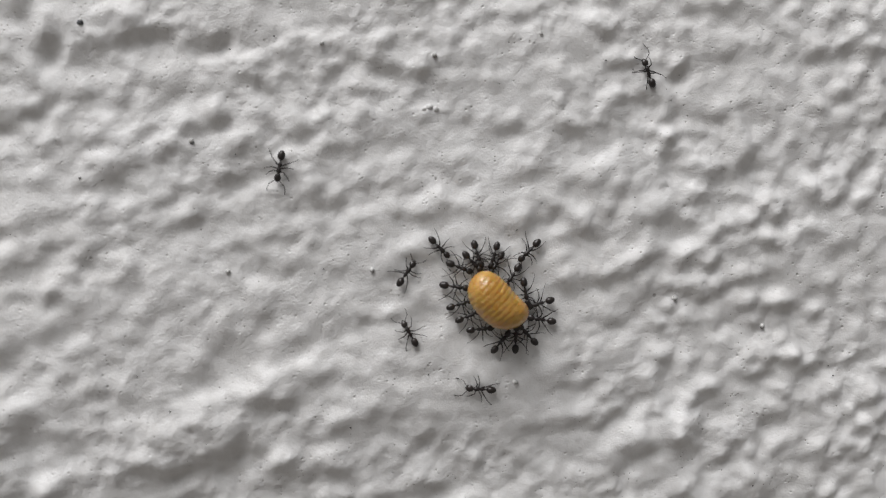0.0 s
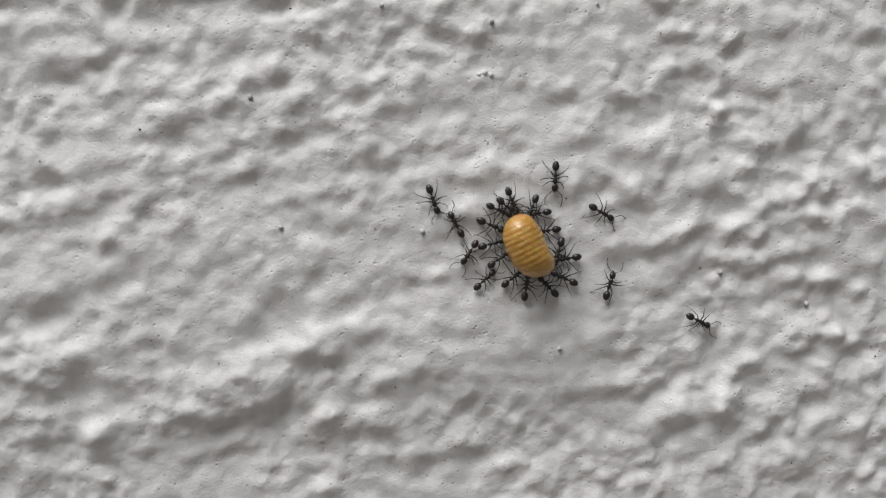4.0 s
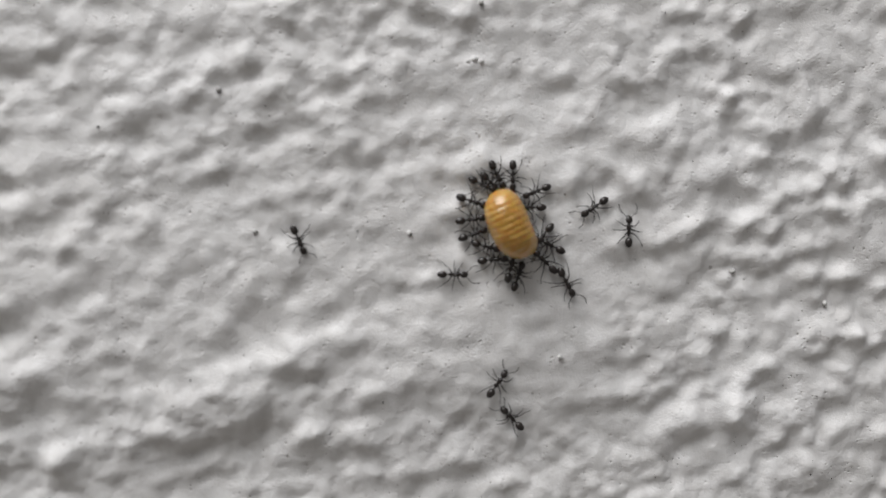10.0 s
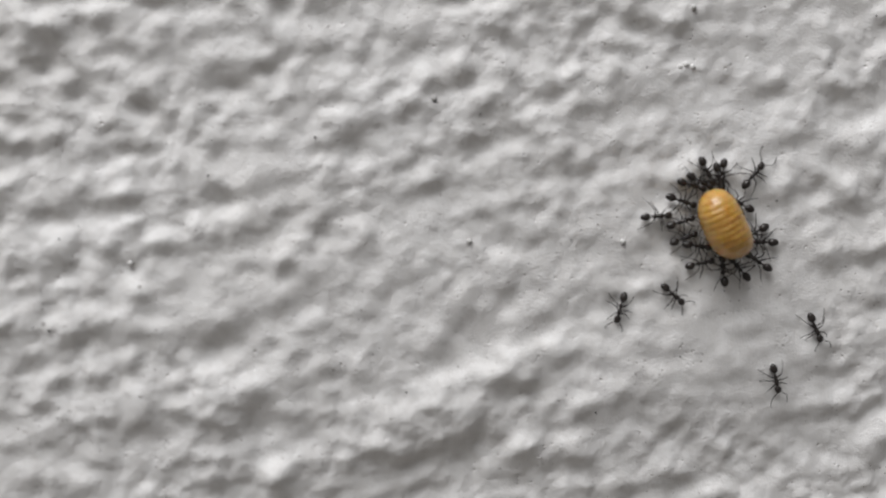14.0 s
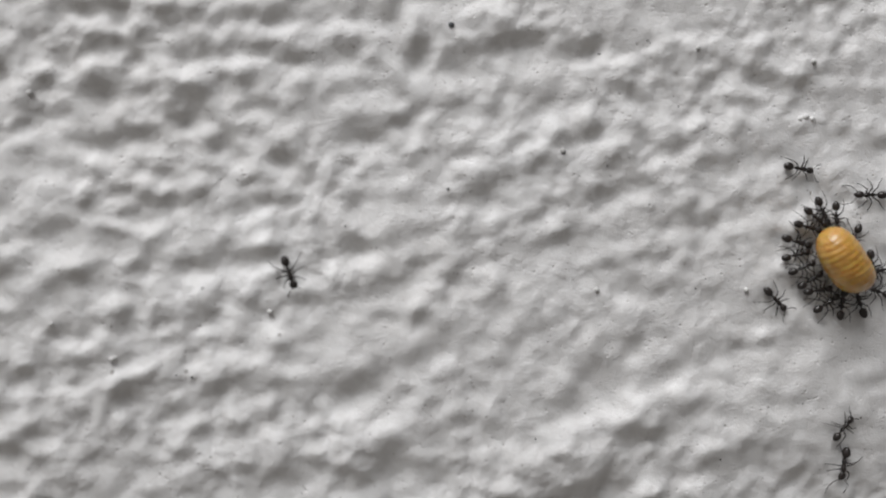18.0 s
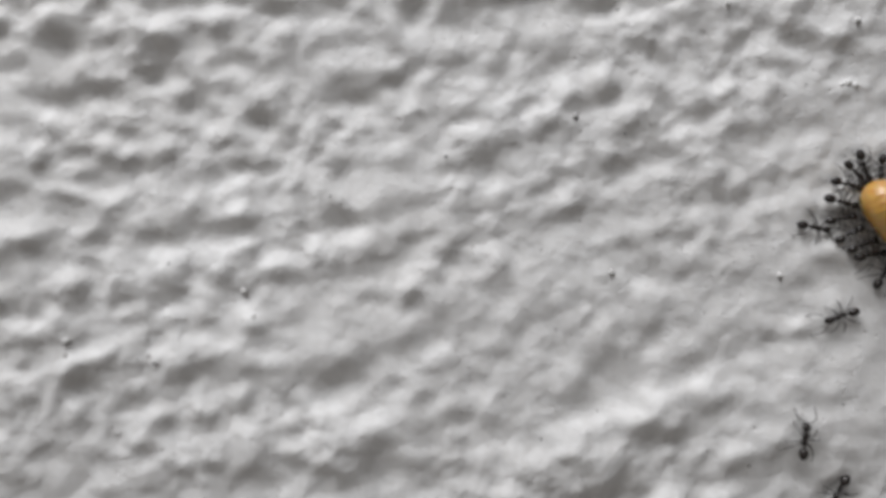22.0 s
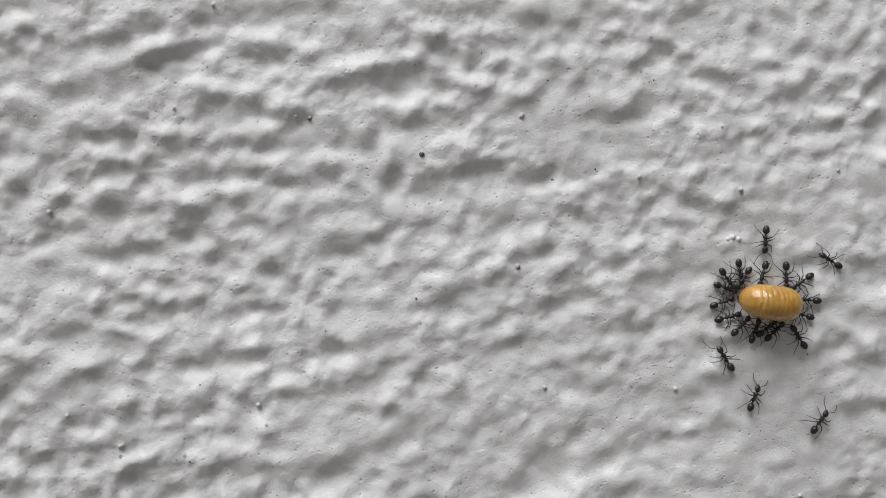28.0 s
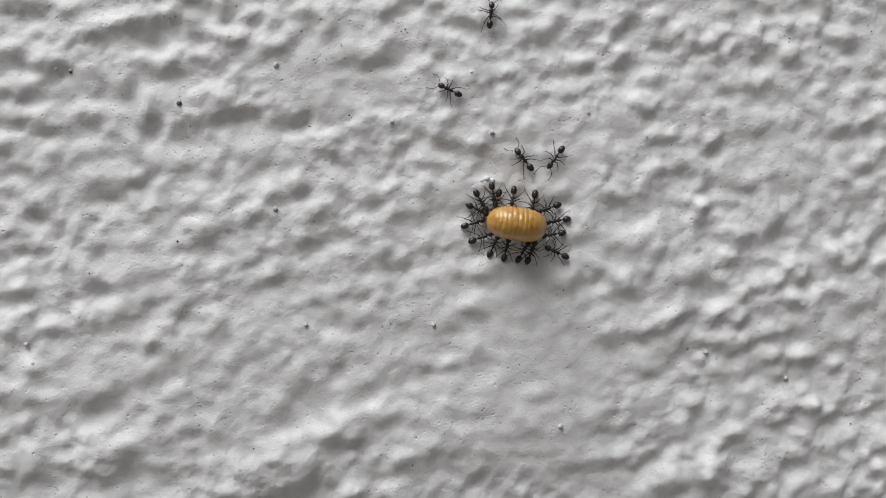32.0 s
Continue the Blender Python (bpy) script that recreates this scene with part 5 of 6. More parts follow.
def beside(t, along, across, turn):
    """A place given beside the larva, on the wall."""
    x, z, a = haul(t)
    c, s = math.cos(radians(a)), math.sin(radians(a))
    return x + c * along - s * across, z + s * along + c * across, a + turn


def stride(ob, rows, pace, swing=17):
    """The legs step as the ant goes: two sets of three in turn. Rows of seconds and millimetres gone."""
    legs = [p for p in ob.children if p.name.startswith("leg")]
    times = np.array([r[0] for r in rows])
    gone = np.array([r[1] for r in rows])
    start = random.random() * 6
    beat = [start]
    ticks = np.arange(0, 32.01, 0.125)
    at = np.interp(ticks, times, gone)
    for d in np.diff(at):
        beat.append(beat[-1] + min(1.25, abs(d) * pace))
    for k, leg in enumerate(legs):
        flip = 1 if k in (0, 3, 4) else -1
        side = 1 if k % 2 == 0 else -1
        home = leg.location.copy()
        keyed, last = [], None
        lean = random.uniform(-9, 9)
        for n, (t, b) in enumerate(zip(ticks, beat)):
            turn = lean + side * flip * swing * math.sin(b * 2.2)
            if last is None or abs(turn - last) > 1.5 or n == len(ticks) - 1:
                if keyed and n - keyed[-1][2] > 1:
                    keyed.append((ticks[n - 1], last, n - 1))
                keyed.append((t, turn, n))
                last = turn
        walk(leg, [(t, Matrix.Translation(home) @ pose(0, 0, 0, 0, 0, turn)) for t, turn, n in keyed])


def carry(ob, keys):
    """An ant that holds on to the larva and walks with it. Keys: seconds and its place and turn beside the larva."""
    rows, gone, before = [], [(0, 0)], None
    shake = random.random() * 9
    for n in range(65):
        t = n / 2
        i = max(k for k in range(len(keys)) if keys[k][0] <= t)
        j = min(i + 1, len(keys) - 1)
        span = keys[j][0] - keys[i][0]
        u = (t - keys[i][0]) / span if span else 0
        u = u * u * (3 - 2 * u)
        along, across, turn = (p * (1 - u) + q * u for p, q in zip(keys[i][1:], keys[j][1:]))
        turn += 3 * math.sin(1.9 * t + shake)
        x, z, a = beside(t, along, across, turn)
        rows.append((t, on_wall(x, z, a)))
        if before:
            gone.append((t, gone[-1][1] + math.hypot(x - before[0], z - before[1]) + 0.12))
        before = (x, z)
    walk(ob, rows)
    stride(ob, gone, 4.0, 10)


LIMITS = (-88, 62, -36, 48)


def beyond(x, z):
    return x < LIMITS[0] or x > LIMITS[1] or z < LIMITS[2] or z > LIMITS[3]


def leave(t, x, z, a, speed, way):
    """The steps of an ant that goes off over the wall (way 1), or comes from there (way -1), till it is far from the larva."""
    out = []
    while not beyond(x, z) and 0 < t < 32:
        t += 0.5 * way
        x += way * speed * 0.5 * math.cos(radians(a))
        z += way * speed * 0.5 * math.sin(radians(a))
        out.append((t, x, z, a))
    return out


GUESTS = []


def free_place(t, until):
    """A place under the larva that no other ant takes then: two lanes, two ants in each."""
    taken = [g for a, b, g in GUESTS if a < until and b > t]
    best = min(range(4), key=lambda g: (taken.count(g), g))
    GUESTS.append((t, until, best))
    return ((1.2, 0.6), (-1.2, -0.6), (-1.2, 0.6), (1.2, -0.6))[best]


def wait(t, until):
    """The steps of an ant that carries the larva from below for a while."""
    if t >= until:
        return []
    u, v = free_place(t, until)
    out = []
    while t < until:
        out.append((t, *beside(t, u, v, 180 if u > 0 else 0)))
        t += 1.0
    return out


def roam(ob, from_larva, to_larva, *trips, entry=(0, 45), off=(0, 45)):
    """An ant that runs about: trips of seconds, place and heading; between them it joins the others at the larva."""
    rows = []
    for n, trip in enumerate(trips):
        trip = list(trip)
        if n == 0:
            t, x, z, a = trip[0]
            if t > 0:
                if from_larva and t > 26:
                    rows += [(0, 66, z, 180), (24, 66, z, 180)] + wait(26.5, 26.9)
                elif from_larva:
                    rows += wait(0, t - 0.6)
                else:
                    rows += leave(t, x, z, *entry, -1)[::-1]
        else:
            t = rows[-1][0]
            rows += wait(t + 0.6, trip[0][0] - 0.5)
        rows += trip
    t, x, z, a = rows[-1]
    if t < 32:
        if to_larva:
            rows += wait(t + 0.6, 32.01 if t > 22 else 23)
            if t <= 22:
                rows += leave(24, *rows[-1][1:3], 0, 30, 1)
        else:
            rows += leave(t, x, z, *off, 1)
    if rows[0][0] > 0:
        rows.insert(0, (0, *rows[0][1:]))
    if rows[-1][0] < 32:
        rows.append((32, *rows[-1][1:]))
    turned, gone, clean = rows[0][3], [(0, 0)], []
    for k, (t, x, z, a) in enumerate(rows):
        if clean and t <= clean[-1][0] + 0.05:
            continue
        while a - turned > 180:
            a -= 360
        while a - turned < -180:
            a += 360
        if clean:
            p = clean[-1]
            gone.append((t, gone[-1][1] + math.hypot(x - p[1], z - p[2])))
            if abs(a - p[3]) > 80:
                clean.append(((t + p[0]) / 2, (x + p[1]) / 2, (z + p[2]) / 2, (a + p[3]) / 2))
        clean.append((t, x, z, a))
        turned = a
    walk(ob, [(t, on_wall(x, z, a)) for t, x, z, a in clean])
    stride(ob, gone, 1.6, 19)


HAUL = [  # seconds, x, z in mm, turn in degrees
    (0, 11.86, -5.72, -51.8),
    (1, 11.61, -5.13, -56.2),
    (2, 11.34, -4.77, -60.4),
    (3, 10.94, -4.34, -63.3),
    (4, 10.27, -4.06, -66.1),
    (5, 10.49, -3.91, -67.2),
    (6, 10.23, -3.79, -68.7),
    (7, 9.74, -3.48, -69),
    (8, 9.38, -2.99, -68.7),
    (9, 9.19, -2.5, -67.8),
    (10, 9.09, -2.23, -67.1),
    (11, 9.03, -2.08, -67),
    (12, 8.82, -1.72, -66.7),
    (13, 8.8, -1.77, -65.7),
    (14, 8.68, -1.63, -64),
    (15, 8.17, -1.45, -61.8),
    (16, 8.9, -1.44, -59.1),
    (17, 8.53, -0.77, -57.3),
    (18, 8.38, -0.55, -55.6),
    (19, 8.48, -0.38, -53.4),
    (20, 8.48, -0.05, -52.2),
    (21, 8.52, 0.2, -50.9),
    (22, 8.68, 1.35, -48.1),
    (23, 8.75, 2.09, -44.1),
    (24, 8.83, 2.81, -33.5),
    (25, 8.91, 3.53, -26.2),
    (26, 8.99, 4.26, -18.9),
    (27, 9.4, 5.29, -10.7),
    (28, 8.9, 5.47, -5.6),
    (29, 8.95, 6, -3.4),
    (30, 8.99, 6.34, -3.3),
    (31, 8.92, 6.73, -4.3),
    (32, 8.57, 6.88, -7.5),
]

def motions():
    lag = np.interp(range(len(HAUL)), (0, 8, 12, 17, 20, 23, 26, 28, 32), (-0.3, -0.3, -0.3, -0.4, -0.5, -0.5, -0.35, -0.1, 0))
    slew = np.interp(range(len(HAUL)), (0, 3, 7, 13, 17), (5.5, 5, 2.5, 1.5, 0))
    walk(larva, [(t, on_wall(x + lag[t], z, a + slew[t], LARVA_LIFT) @ rolled(t)) for t, x, z, a in HAUL])
    carry(ants[0], [(0, -4.3, -0.87, 27), (3, -3.99, -1.24, 43), (6, -3.86, -1.07, 43), (10, -3.91, -0.91, 41), (14, -3.89, -0.72, 48), (17, -3.71, -0.64, 44), (29, -3.87, -0.65, 29), (32, -3.96, -0.47, 28)])
    carry(ants[1], [(0, -3.95, 0.33, 5), (3, -3.93, -0.4, 27), (6, -3.84, -0.27, 28), (10, -3.73, -0.15, 24), (14, -3.87, 0.06, 35), (17, -3.98, 0.39, 20), (29, -3.66, 0.71, -12), (32, -3.74, 0.9, -14)])
    carry(ants[2], [(0, -4.22, 1.1, -23), (3, -4.29, 0.15, 2), (6, -4.27, 0.37, 1), (10, -4.21, 0.5, 2), (14, -4.36, 0.89, 3), (17, -4.05, 1.2, -5), (29, -3.58, 1.55, -43), (32, -3.52, 1.77, -50)])
    carry(ants[3], [(0, -3.21, 2.2, -51), (3, -3.06, 1.58, -46), (6, -3.07, 1.7, -39), (10, -3.67, 1.67, -19), (14, -3.59, 1.99, -31), (17, -3.01, 1.97, -32), (29, -2.52, 2.37, -76), (32, -2.4, 2.56, -71)])
    carry(ants[4], [(0, -2.52, 1.88, -70), (3, -2.39, 1.91, -101), (6, -2.42, 1.98, -99), (10, -1.74, 3.06, -90), (14, -3.46, 1.61, -7), (17, -0.66, 2.26, -54), (29, -2.17, 1.84, -117), (32, -2.03, 1.97, -102)])
    carry(ants[5], [(0, -0.77, 2.35, -73), (3, -0.71, 2.1, -101), (6, -0.51, 2.18, -106), (10, -0.69, 2.06, -112), (14, -0.83, 2.32, -142), (17, 2.07, 2.32, -19), (29, -0.38, 2.43, -97), (32, -0.45, 2.4, -91)])
    carry(ants[6], [(0, 1.14, 2.39, -30), (3, 1.43, 2.4, -39), (6, 1.68, 2.24, -49), (10, 1.9, 2.11, -65), (14, 1.92, 2.38, -86), (17, 2.81, 2.69, -111), (29, 2, 2.55, -77), (32, 1.62, 2.26, -90)])
    carry(ants[7], [(0, 2.75, 2.82, -112), (3, 2.14, 3.02, -99), (6, 2.89, 2.43, -126), (10, 2.79, 2.5, -141), (14, 2.84, 2.69, -119), (17, 4.04, 1.45, -143), (29, 3.53, 2.23, -139), (32, 3.19, 2.04, -150)])
    carry(ants[8], [(0, 3.97, 2.02, 224), (3, 3.8, 2.26, 231), (6, 4.12, 1.35, 210), (10, 3.91, 1.57, 206), (14, 4.1, 1.72, 214), (17, 3.96, -0.32, 164), (29, 4.26, 0.6, 181), (32, 4.23, 0.96, 194)])
    carry(ants[9], [(0, 4.23, 0.22, 188), (3, 4.05, 0.57, 208), (6, 3.96, -0.13, 193), (10, 4.2, -0.98, 142), (14, 3.98, 0.06, 197), (17, 3.26, -1.69, 133), (29, 3.95, -0.86, 170), (32, 4, -0.43, 195)])
    carry(ants[10], [(0, 3.83, -0.86, 142), (3, 3.32, -1.64, 142), (6, 3.19, -0.89, 174), (10, 3.27, -1.25, 146), (14, 3.52, -1.24, 162), (17, 2.42, -2.69, 85), (29, 3.92, -3.03, 129), (32, 4.64, -2.13, 160)])
    carry(ants[11], [(0, 3.2, -2.07, 104), (3, 2.02, -2.22, 116), (6, 2.31, -2.46, 86), (10, 2.14, -2.42, 76), (14, 2.17, -2.73, 78), (17, 1.16, -2.69, 62), (29, 1.49, -2.76, 47), (32, 2.09, -2.49, 74)])
    carry(ants[12], [(0, 1.17, -2.81, 55), (3, 1.31, -5.49, 119), (6, 1.44, -2.47, 75), (10, 0.91, -2.52, 52), (14, 0.78, -2.34, 55), (17, 0.07, -2.79, 88), (29, 0.74, -2.55, 44), (32, 1.31, -2.55, 70)])
    carry(ants[13], [(0, -0.43, -2.92, 73), (3, 0.15, -2.84, 105), (6, -0.14, -2.64, 89), (10, -0.42, -3.15, 86), (14, -0.25, -3.08, 82), (17, -1.25, -2.91, 79), (29, -0.39, -2.93, 77), (32, -0.36, -2.55, 87)])
    carry(ants[14], [(0, -1.72, -2.85, 70), (3, -1.42, -3, 84), (6, -1.49, -2.68, 76), (10, -1.61, -2.89, 77), (14, -1.61, -2.86, 80), (17, -2.36, -2.7, 69), (29, -1.9, -2.62, 50), (32, -1.65, -2.37, 74)])
    carry(ants[15], [(0, -3.24, -2.26, 41), (3, -3.01, -2.4, 45), (6, -2.97, -2.31, 51), (10, -2.95, -2.26, 47), (14, -3.09, -2.03, 48), (17, -3.16, -1.99, 43), (29, -3.17, -1.97, 24), (32, -2.98, -1.73, 29)])
    roam(ants[16], False, False, [(0, 25.7, 14.6, 110), (0.5, 14.6, 19.5, 115)], off=(110, 40))
    roam(ants[17], False, False, [(0, -7.1, 5.9, 260), (0.5, -9, -7.8, 230), (1, -17, -20.4, 240)], off=(260, 55))
    roam(ants[18], True, False, [(0, 14.8, -1.4, 225), (0.5, 15.8, -1.6, 270), (1, 16.5, -3.1, 270), (1.5, 18.9, -3.5, 320), (2, 21, -4.2, 310), (2.5, 16.6, -12.7, 255), (3, 16.5, -21.1, 275), (3.5, 7.1, -26.8, 160)], off=(210, 40))
    roam(ants[19], True, False, [(0, 6.7, -1.1, 315), (0.5, 6.2, -1.4, 305), (1, 5.2, -5.6, 290), (1.5, 7.6, -8.7, 330), (2, 9.2, -9.6, 380), (2.5, 7.3, -8.7, 245), (3, 20.6, -18.5, 90), (3.5, 25.6, -8.3, 10), (5.5, 27.8, -18.2, -100)], off=(260, 55))
    roam(ants[20], True, False, [(0, 4.1, -8.7, 120), (0.5, 2.9, -6.1, 110), (1, 2.7, -6.1, 130), (1.5, 2.6, -5.6, 30), (2, 4.2, -3.6, 25), (2.5, 4.2, -3.6, 15), (3, 3.7, -3.5, 20), (3.5, 3.8, -3.2, 125), (5.5, 3.7, 1.5, 70), (6, 3.7, 2.3, 50), (6.5, 5.9, 3.5, 40), (7, 6.7, 3.6, 70), (7.5, 7.3, 3.2, -70), (8, 12, 4.1, -35), (8.5, 12.7, 1.2, -130), (9, 12.7, 1.1, -120), (9.5, 12.2, 1.4, -135)], [(11, 8.4, 8.5, 215), (11.5, 8.3, 9.1, 165), (12, 6.4, 5.2, 255), (12.5, 2.7, 3, 245), (13, -0.4, -1.7, 260), (13.5, 1.9, -5.7, 290), (14, 0.7, -8.4, 255), (14.5, 12.8, -21.3, 325)], off=(310, 55))
    roam(ants[21], True, False, [(0, 3.8, -3.4, 55), (0.5, 3.4, -0, 80), (1, 6.3, 6.1, 60), (1.5, 8.8, 7, -30), (2, 10.9, 6, -25), (2.5, 11.6, 5.7, -50), (3, 14.3, 1.7, -65), (3.5, 16.6, -0.3, -50), (5.5, 17.4, -1.7, 40), (6, 17.9, -1.6, 50), (6.5, 17.8, -1.7, 60), (7, 18, -1.7, 70), (7.5, 17.7, -1.5, 70), (8, 16.7, -1, 190), (8.5, 15.8, -0.3, 180), (9, 16.4, -0.6, 205), (9.5, 16.5, -0.6, 200), (10, 16.2, -0.6, 215), (10.5, 16, -0.6, 230), (11, 17.1, -0.1, 105), (11.5, 17.3, 8.9, 90)], off=(90, 55))
    roam(ants[22], True, False, [(0, 10.4, -13.7, 175), (0.5, 6.1, -11.8, 180), (1, 4.4, -9.6, 110), (1.5, 6.2, -10.4, 240), (2, 8.2, -12.9, 365), (2.5, 13.7, -11.4, 410), (3, 14.5, -10.5, 430), (3.5, 18.2, -8.9, 425), (5.5, 16.4, -4.9, 490), (6, 16.4, -4.6, 330), (6.5, 17, -7.4, 230), (7, 10.8, -14, 190), (7.5, 7.4, -14.3, 150), (8, 7.9, -14.8, 185), (8.5, 8.1, -14.7, 185), (9, 8.1, -14.6, 185), (9.5, 8.9, -15.4, 100), (10, 8.3, -15.4, 55), (10.5, 6.8, -11.6, 135), (11, 7, -11.9, 30), (11.5, 8.2, -12.3, -120), (12, 6.3, -15.5, -130), (12.5, 2.3, -14, -160), (13, -3.9, -18.7, -145), (13.5, -5.9, -20.9, -220)], off=(220, 40))
    roam(ants[23], False, False, [(2, 10.1, 16.1, 260), (2.5, 7.8, 14, 270), (3, 3.3, 6.6, 235), (3.5, 1.1, -1.2, 260), (5.5, 4.5, 5.5, 340), (6, 3.6, 5.6, 255), (6.5, 1.3, 5.4, 405), (7, 3.3, 8, 460), (7.5, -0.3, 12.9, 465)], entry=(260, 40), off=(100, 75))
    roam(ants[24], False, True, [(2.5, 7.5, 9.6, 80), (3, 8.8, 11.1, -70), (3.5, 10.9, 3.9, -90), (5.5, 14.2, 0.4, -90), (6, 14.4, -1.9, -130), (6.5, 14.7, -2.6, -120), (7, 14.8, -3.1, -150), (7.5, 14.4, -4.2, -160), (8, 15.2, -4.4, -115), (8.5, 12.6, -9, -180), (9, 12.6, -8.4, -245), (9.5, 13.7, -7.7, -255), (10, 13.9, -6.9, -420), (10.5, 11.8, -8.8, -330), (11, 12.4, 1.2, -310), (11.5, 11.2, 2.6, -135), (12, 11.1, 2.1, -135), (12.5, 10.8, 1.6, -120)], [(13.5, 11.1, 1.8, 240), (14, 11.4, 2.4, 410), (14.5, 12.8, 2.2, 290), (16.5, 12.9, 1.3, 250), (17, 13, 1.5, 430), (17.5, 12.3, 3, 395), (18, 11.3, 4.9, 540), (18.5, 9.9, 6.6, 480), (19, 9.5, 6.2, 470), (19.5, 9.7, 7.4, 505)], entry=(330, 75))
    roam(ants[25], True, True, [(3.5, 5, -4.5, 240), (5.5, 5.4, -6.2, 210), (6, 4.6, -4.6, 35), (6.5, 5, -2.4, 25), (7, 5.2, -1.9, 20), (7.5, 4.5, 1.3, 60), (8, 5.2, 1.4, -10), (8.5, 4.9, 0.4, 140), (9, 4, 1, 310), (9.5, 1.4, -5, 305), (10, 4.4, -6.4, 360), (10.5, 4.6, -13.5, 275), (11, 3.3, -8.4, 140), (11.5, 6.2, -9.4, -20), (12, 6.7, -8.4, 35), (12.5, 6.3, -8.2, -120), (13, 7.7, -9.6, 15), (13.5, 10.2, -10.9, -45), (14, 13.8, -14.2, -75), (14.5, 13.3, -11.4, -195), (16.5, 12.7, -9.2, -340), (17, 13.1, -9.9, -280), (17.5, 13.6, -9.3, -230)])
    roam(ants[26], False, False, [(5.5, 10.5, 16.4, 305), (6, 8.7, 8.1, 250), (6.5, 7.1, 6.2, 250), (7, 0.3, -0.5, 325), (7.5, -0.6, -5.8, 275), (8, 3.1, -8.8, 310), (8.5, 4.8, -8.4, 385), (9, 10, -11.2, 360), (9.5, 16, -11.4, 385), (10, 19.1, -2.6, 450), (10.5, 18.5, 5.4, 465), (11, 14.9, 1.1, 605), (11.5, 15.5, -1.4, 635), (12, 18.1, -7.1, 640), (12.5, 16.4, -10.9, 595), (13, 15.4, -10.2, 545), (13.5, 15.2, -9.5, 425), (14, 17.1, -10, 295), (14.5, 20.1, -17.5, 255)], entry=(300, 40), off=(260, 40))
    roam(ants[27], False, False, [(6.5, 38.2, -24.6, 110)], entry=(110, 40), off=(220, 55))
    roam(ants[28], False, False, [(9, 9.8, -18.8, 110), (9.5, 9.8, -18.5, 130), (10, 9.7, -18.4, 135), (10.5, 16.2, -4.3, 90), (11, 18, -2.9, 65), (11.5, 4.9, 4.9, 235), (12, 3.1, 1.2, 320), (12.5, 2.7, 0.2, 305), (13, 2.8, -1.3, 310), (13.5, 2.9, -1.1, 345), (14, 3.4, -1, 365), (14.5, 4.2, 17.8, 480), (16.5, -0.5, 5.6, 605), (17, 1.2, 1.5, 645), (17.5, 1.1, 1.4, 650), (18, 3.2, -3.8, 675), (18.5, 6.6, -12, 835), (19, 11.3, 4.2, 785), (19.5, 11.6, 3.9, 800), (20, 10.4, 5, 945)], [(21.5, 5.7, 8.5, 180), (22, 3.2, 0.5, 350), (22.5, 6.2, -8, 360), (23, 5.9, -9.5, 540)], [(28, 8.9, 11.2, 270), (28.5, 9, 11.4, 275), (29, 8.2, 11.4, 100), (29.5, 8.5, 12.6, 95), (30, 4.7, 12.9, 220), (30.5, 3.5, 12.7, 245), (31, 3.9, 13.6, 410), (31.5, 4.9, 27.2, 440), (32, 6, 27.2, 445)], entry=(110, 55))
    roam(ants[29], False, True, [(9.5, -14.3, 14.7, 300), (10, -8.1, -3.8, 295), (10.5, -1.7, -8.4, 345), (11, 1, -11, 305), (11.5, 1.1, -9.6, 430), (12, 4.5, -6, 395), (12.5, 4.5, -6.4, 385), (13, 4, -5.7, 410), (13.5, 4.5, -6.4, 350), (14, 5, -7.3, 320), (14.5, 8.3, -16.3, 315), (16.5, 8.7, -7.7, 445), (17, 8.9, -6.9, 445), (17.5, 9.8, -6.6, 415)], entry=(300, 40))
    roam(ants[30], True, True, [(16.5, 3.7, 5.4, 310), (17, 3.6, 2.8, 310), (17.5, 3.4, 3.9, 140), (18, 5.2, 7, -10)], [(19.5, 0.4, -4.7, 295), (20, 4.4, -6, 360), (20.5, 5.5, -5.8, 360), (21, 5.6, -5.9, 375), (21.5, 5.4, -5.3, 375), (22, 5.4, -5.9, 200), (22.5, 2.5, -1.7, 120), (23, 5.4, -4.4, 0), (23.5, 4.9, -7.1, -150)], [(28, 8.4, -3.8, 70), (28.5, 11.8, -2.4, 20), (29, 11.3, -0.9, 95), (29.5, 10.9, -0.2, 90), (30, 6.8, -0.9, 145), (30.5, 0.8, 3.6, 105)])
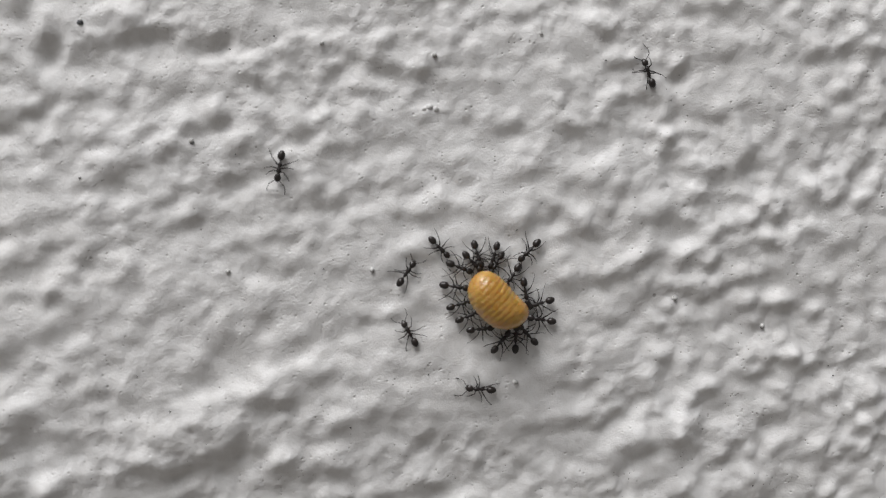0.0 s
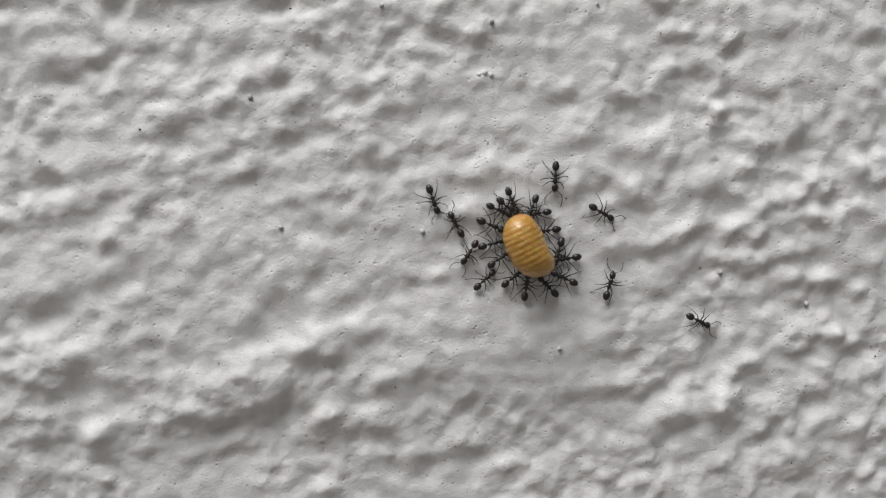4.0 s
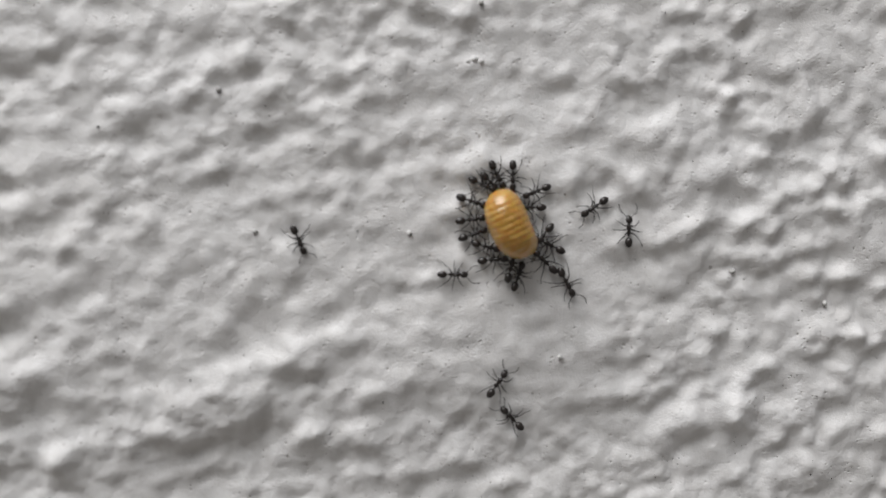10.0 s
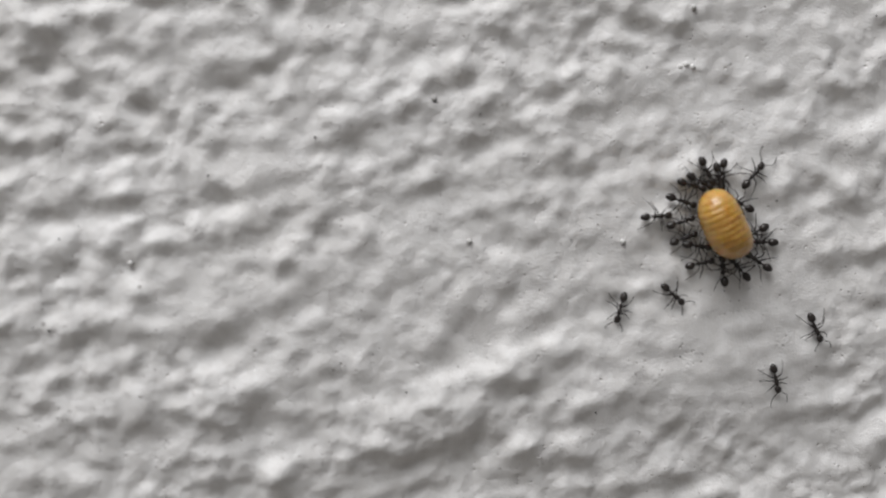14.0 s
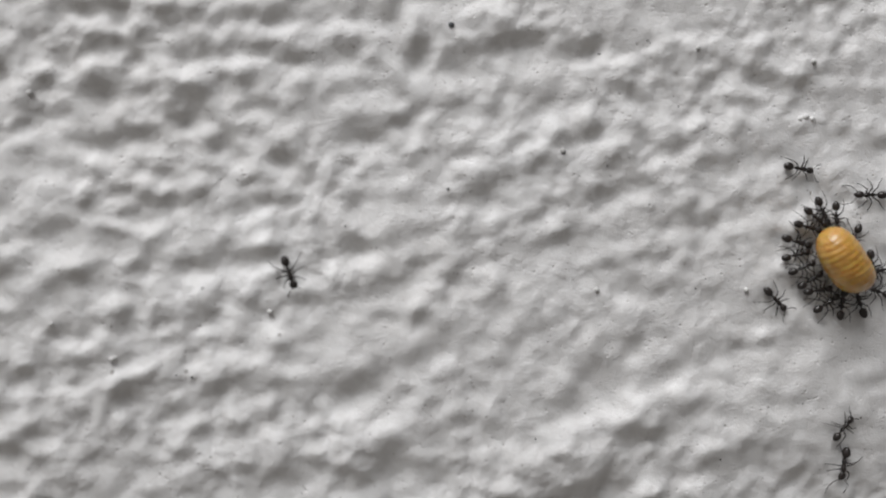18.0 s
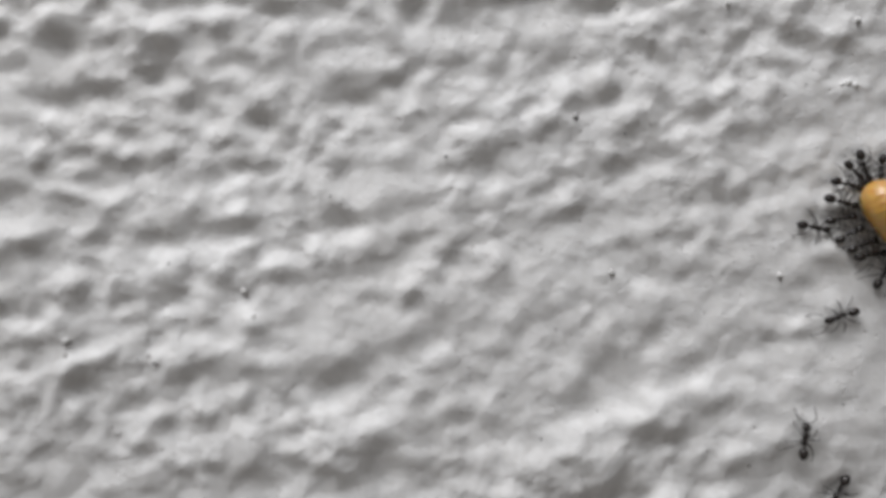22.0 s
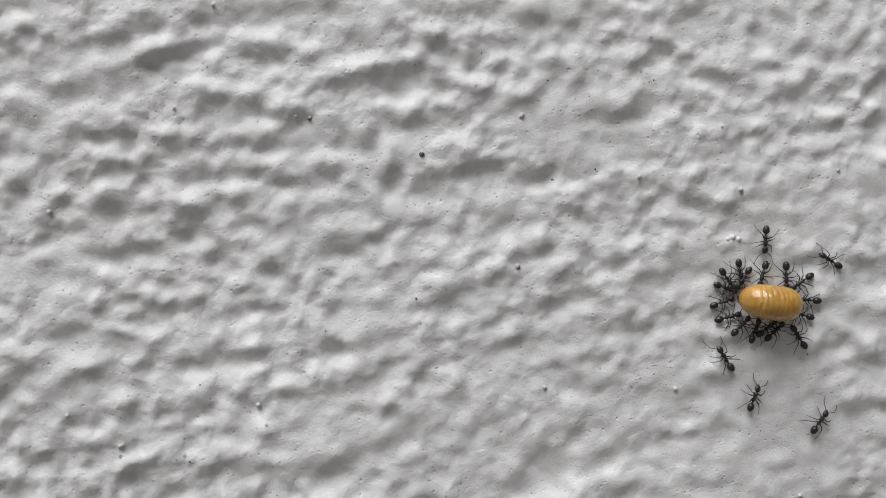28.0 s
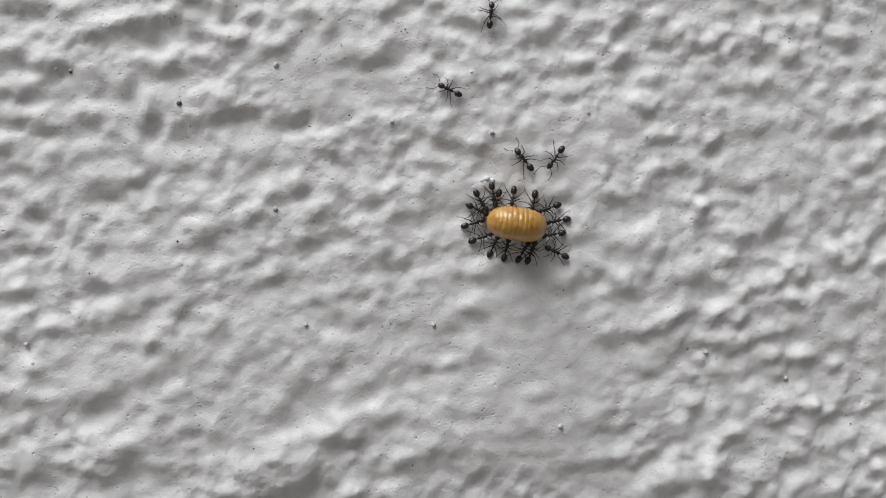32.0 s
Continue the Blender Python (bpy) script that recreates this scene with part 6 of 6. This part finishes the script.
    roam(ants[31], False, False, [(17, 9.6, -18.6, 110), (17.5, 8.9, -15.2, 70), (18, 9.1, -14.4, 50), (18.5, 9.3, -13.9, 70), (19, 11.5, -11.6, 30), (19.5, 11.6, -9.1, 50), (20, 13.2, -8.5, 30)], [(28, 15.3, 9.4, 150), (28.5, 11.3, 12.1, 220), (29, 12.2, 11.3, 300), (29.5, 12.1, 11.3, 270), (30, 12.2, 10.9, 270), (30.5, 11.5, 10.4, 410), (31, 5.5, 19.4, 450), (31.5, 6, 20.2, 605), (32, 2.1, 19.8, 515)], entry=(110, 75))
    roam(ants[32], True, True, [(17, 9.3, -10.4, 80), (17.5, 11.6, -8.4, 235), (18, 9.4, -17.4, 260), (18.5, 9.1, -16.5, 85), (19, 9, -15.5, 85), (19.5, 8.7, -14.1, 85), (20, 7.7, -10.2, 90), (20.5, 8.7, -8.5, 45), (21, 8.6, -8.4, 55), (21.5, 8.8, -7.8, 235), (22, 5.9, -18.9, 240), (22.5, 6, -15.4, 60), (23, 1.5, -7.7, 90), (23.5, 1.7, 1.2, 80), (24, 3.5, 9.4, 50)], [(27.5, 6.4, -1.5, 95), (28, 5.4, -0.1, 125), (28.5, 4, 1.2, 115), (29, 2.9, 3.2, 110), (29.5, 1.8, 6, 85), (30, 2.2, 10.1, 55), (30.5, 7.7, 12.7, -60), (31, 8.2, 12.3, -70), (31.5, 8.2, 12.1, 95), (32, 9.5, 13.2, 130)])
    roam(ants[33], False, False, [(18, -36.2, -2, 290)], entry=(350, 75), off=(290, 75))
    roam(ants[34], False, False, [(19, -0, 19.7, 210)], entry=(230, 40), off=(130, 40))
    roam(ants[35], False, False, [(20, 12.5, -17.8, 230), (20.5, 7.4, -16.2, 180)], entry=(220, 40), off=(250, 55))
    roam(ants[36], False, False, [(21.5, 2.5, -16.5, 125), (22, 2.7, -15, 85), (22.5, 4, -12.8, 45), (23, 5.9, -11.9, 50)], entry=(120, 55), off=(50, 40))
    roam(ants[37], False, True, [(28, 15, -6, 55), (28.5, 16.7, -3, 60), (29, 16.4, -1.4, 80), (29.5, 18.6, 1.7, 95), (30, 17.2, 3.1, 120), (30.5, 18.5, 6.2, 95), (31, 18.6, 15.1, 80), (31.5, 12.4, 13.6, 230), (32, 12.6, 13.5, 235)], entry=(60, 55))
    roam(ants[38], False, False, [(28.5, -17.5, 23.9, 195), (29, -16.9, 5.3, 295), (29.5, -12, -15.5, 290)], entry=(240, 55), off=(280, 55))


motions()
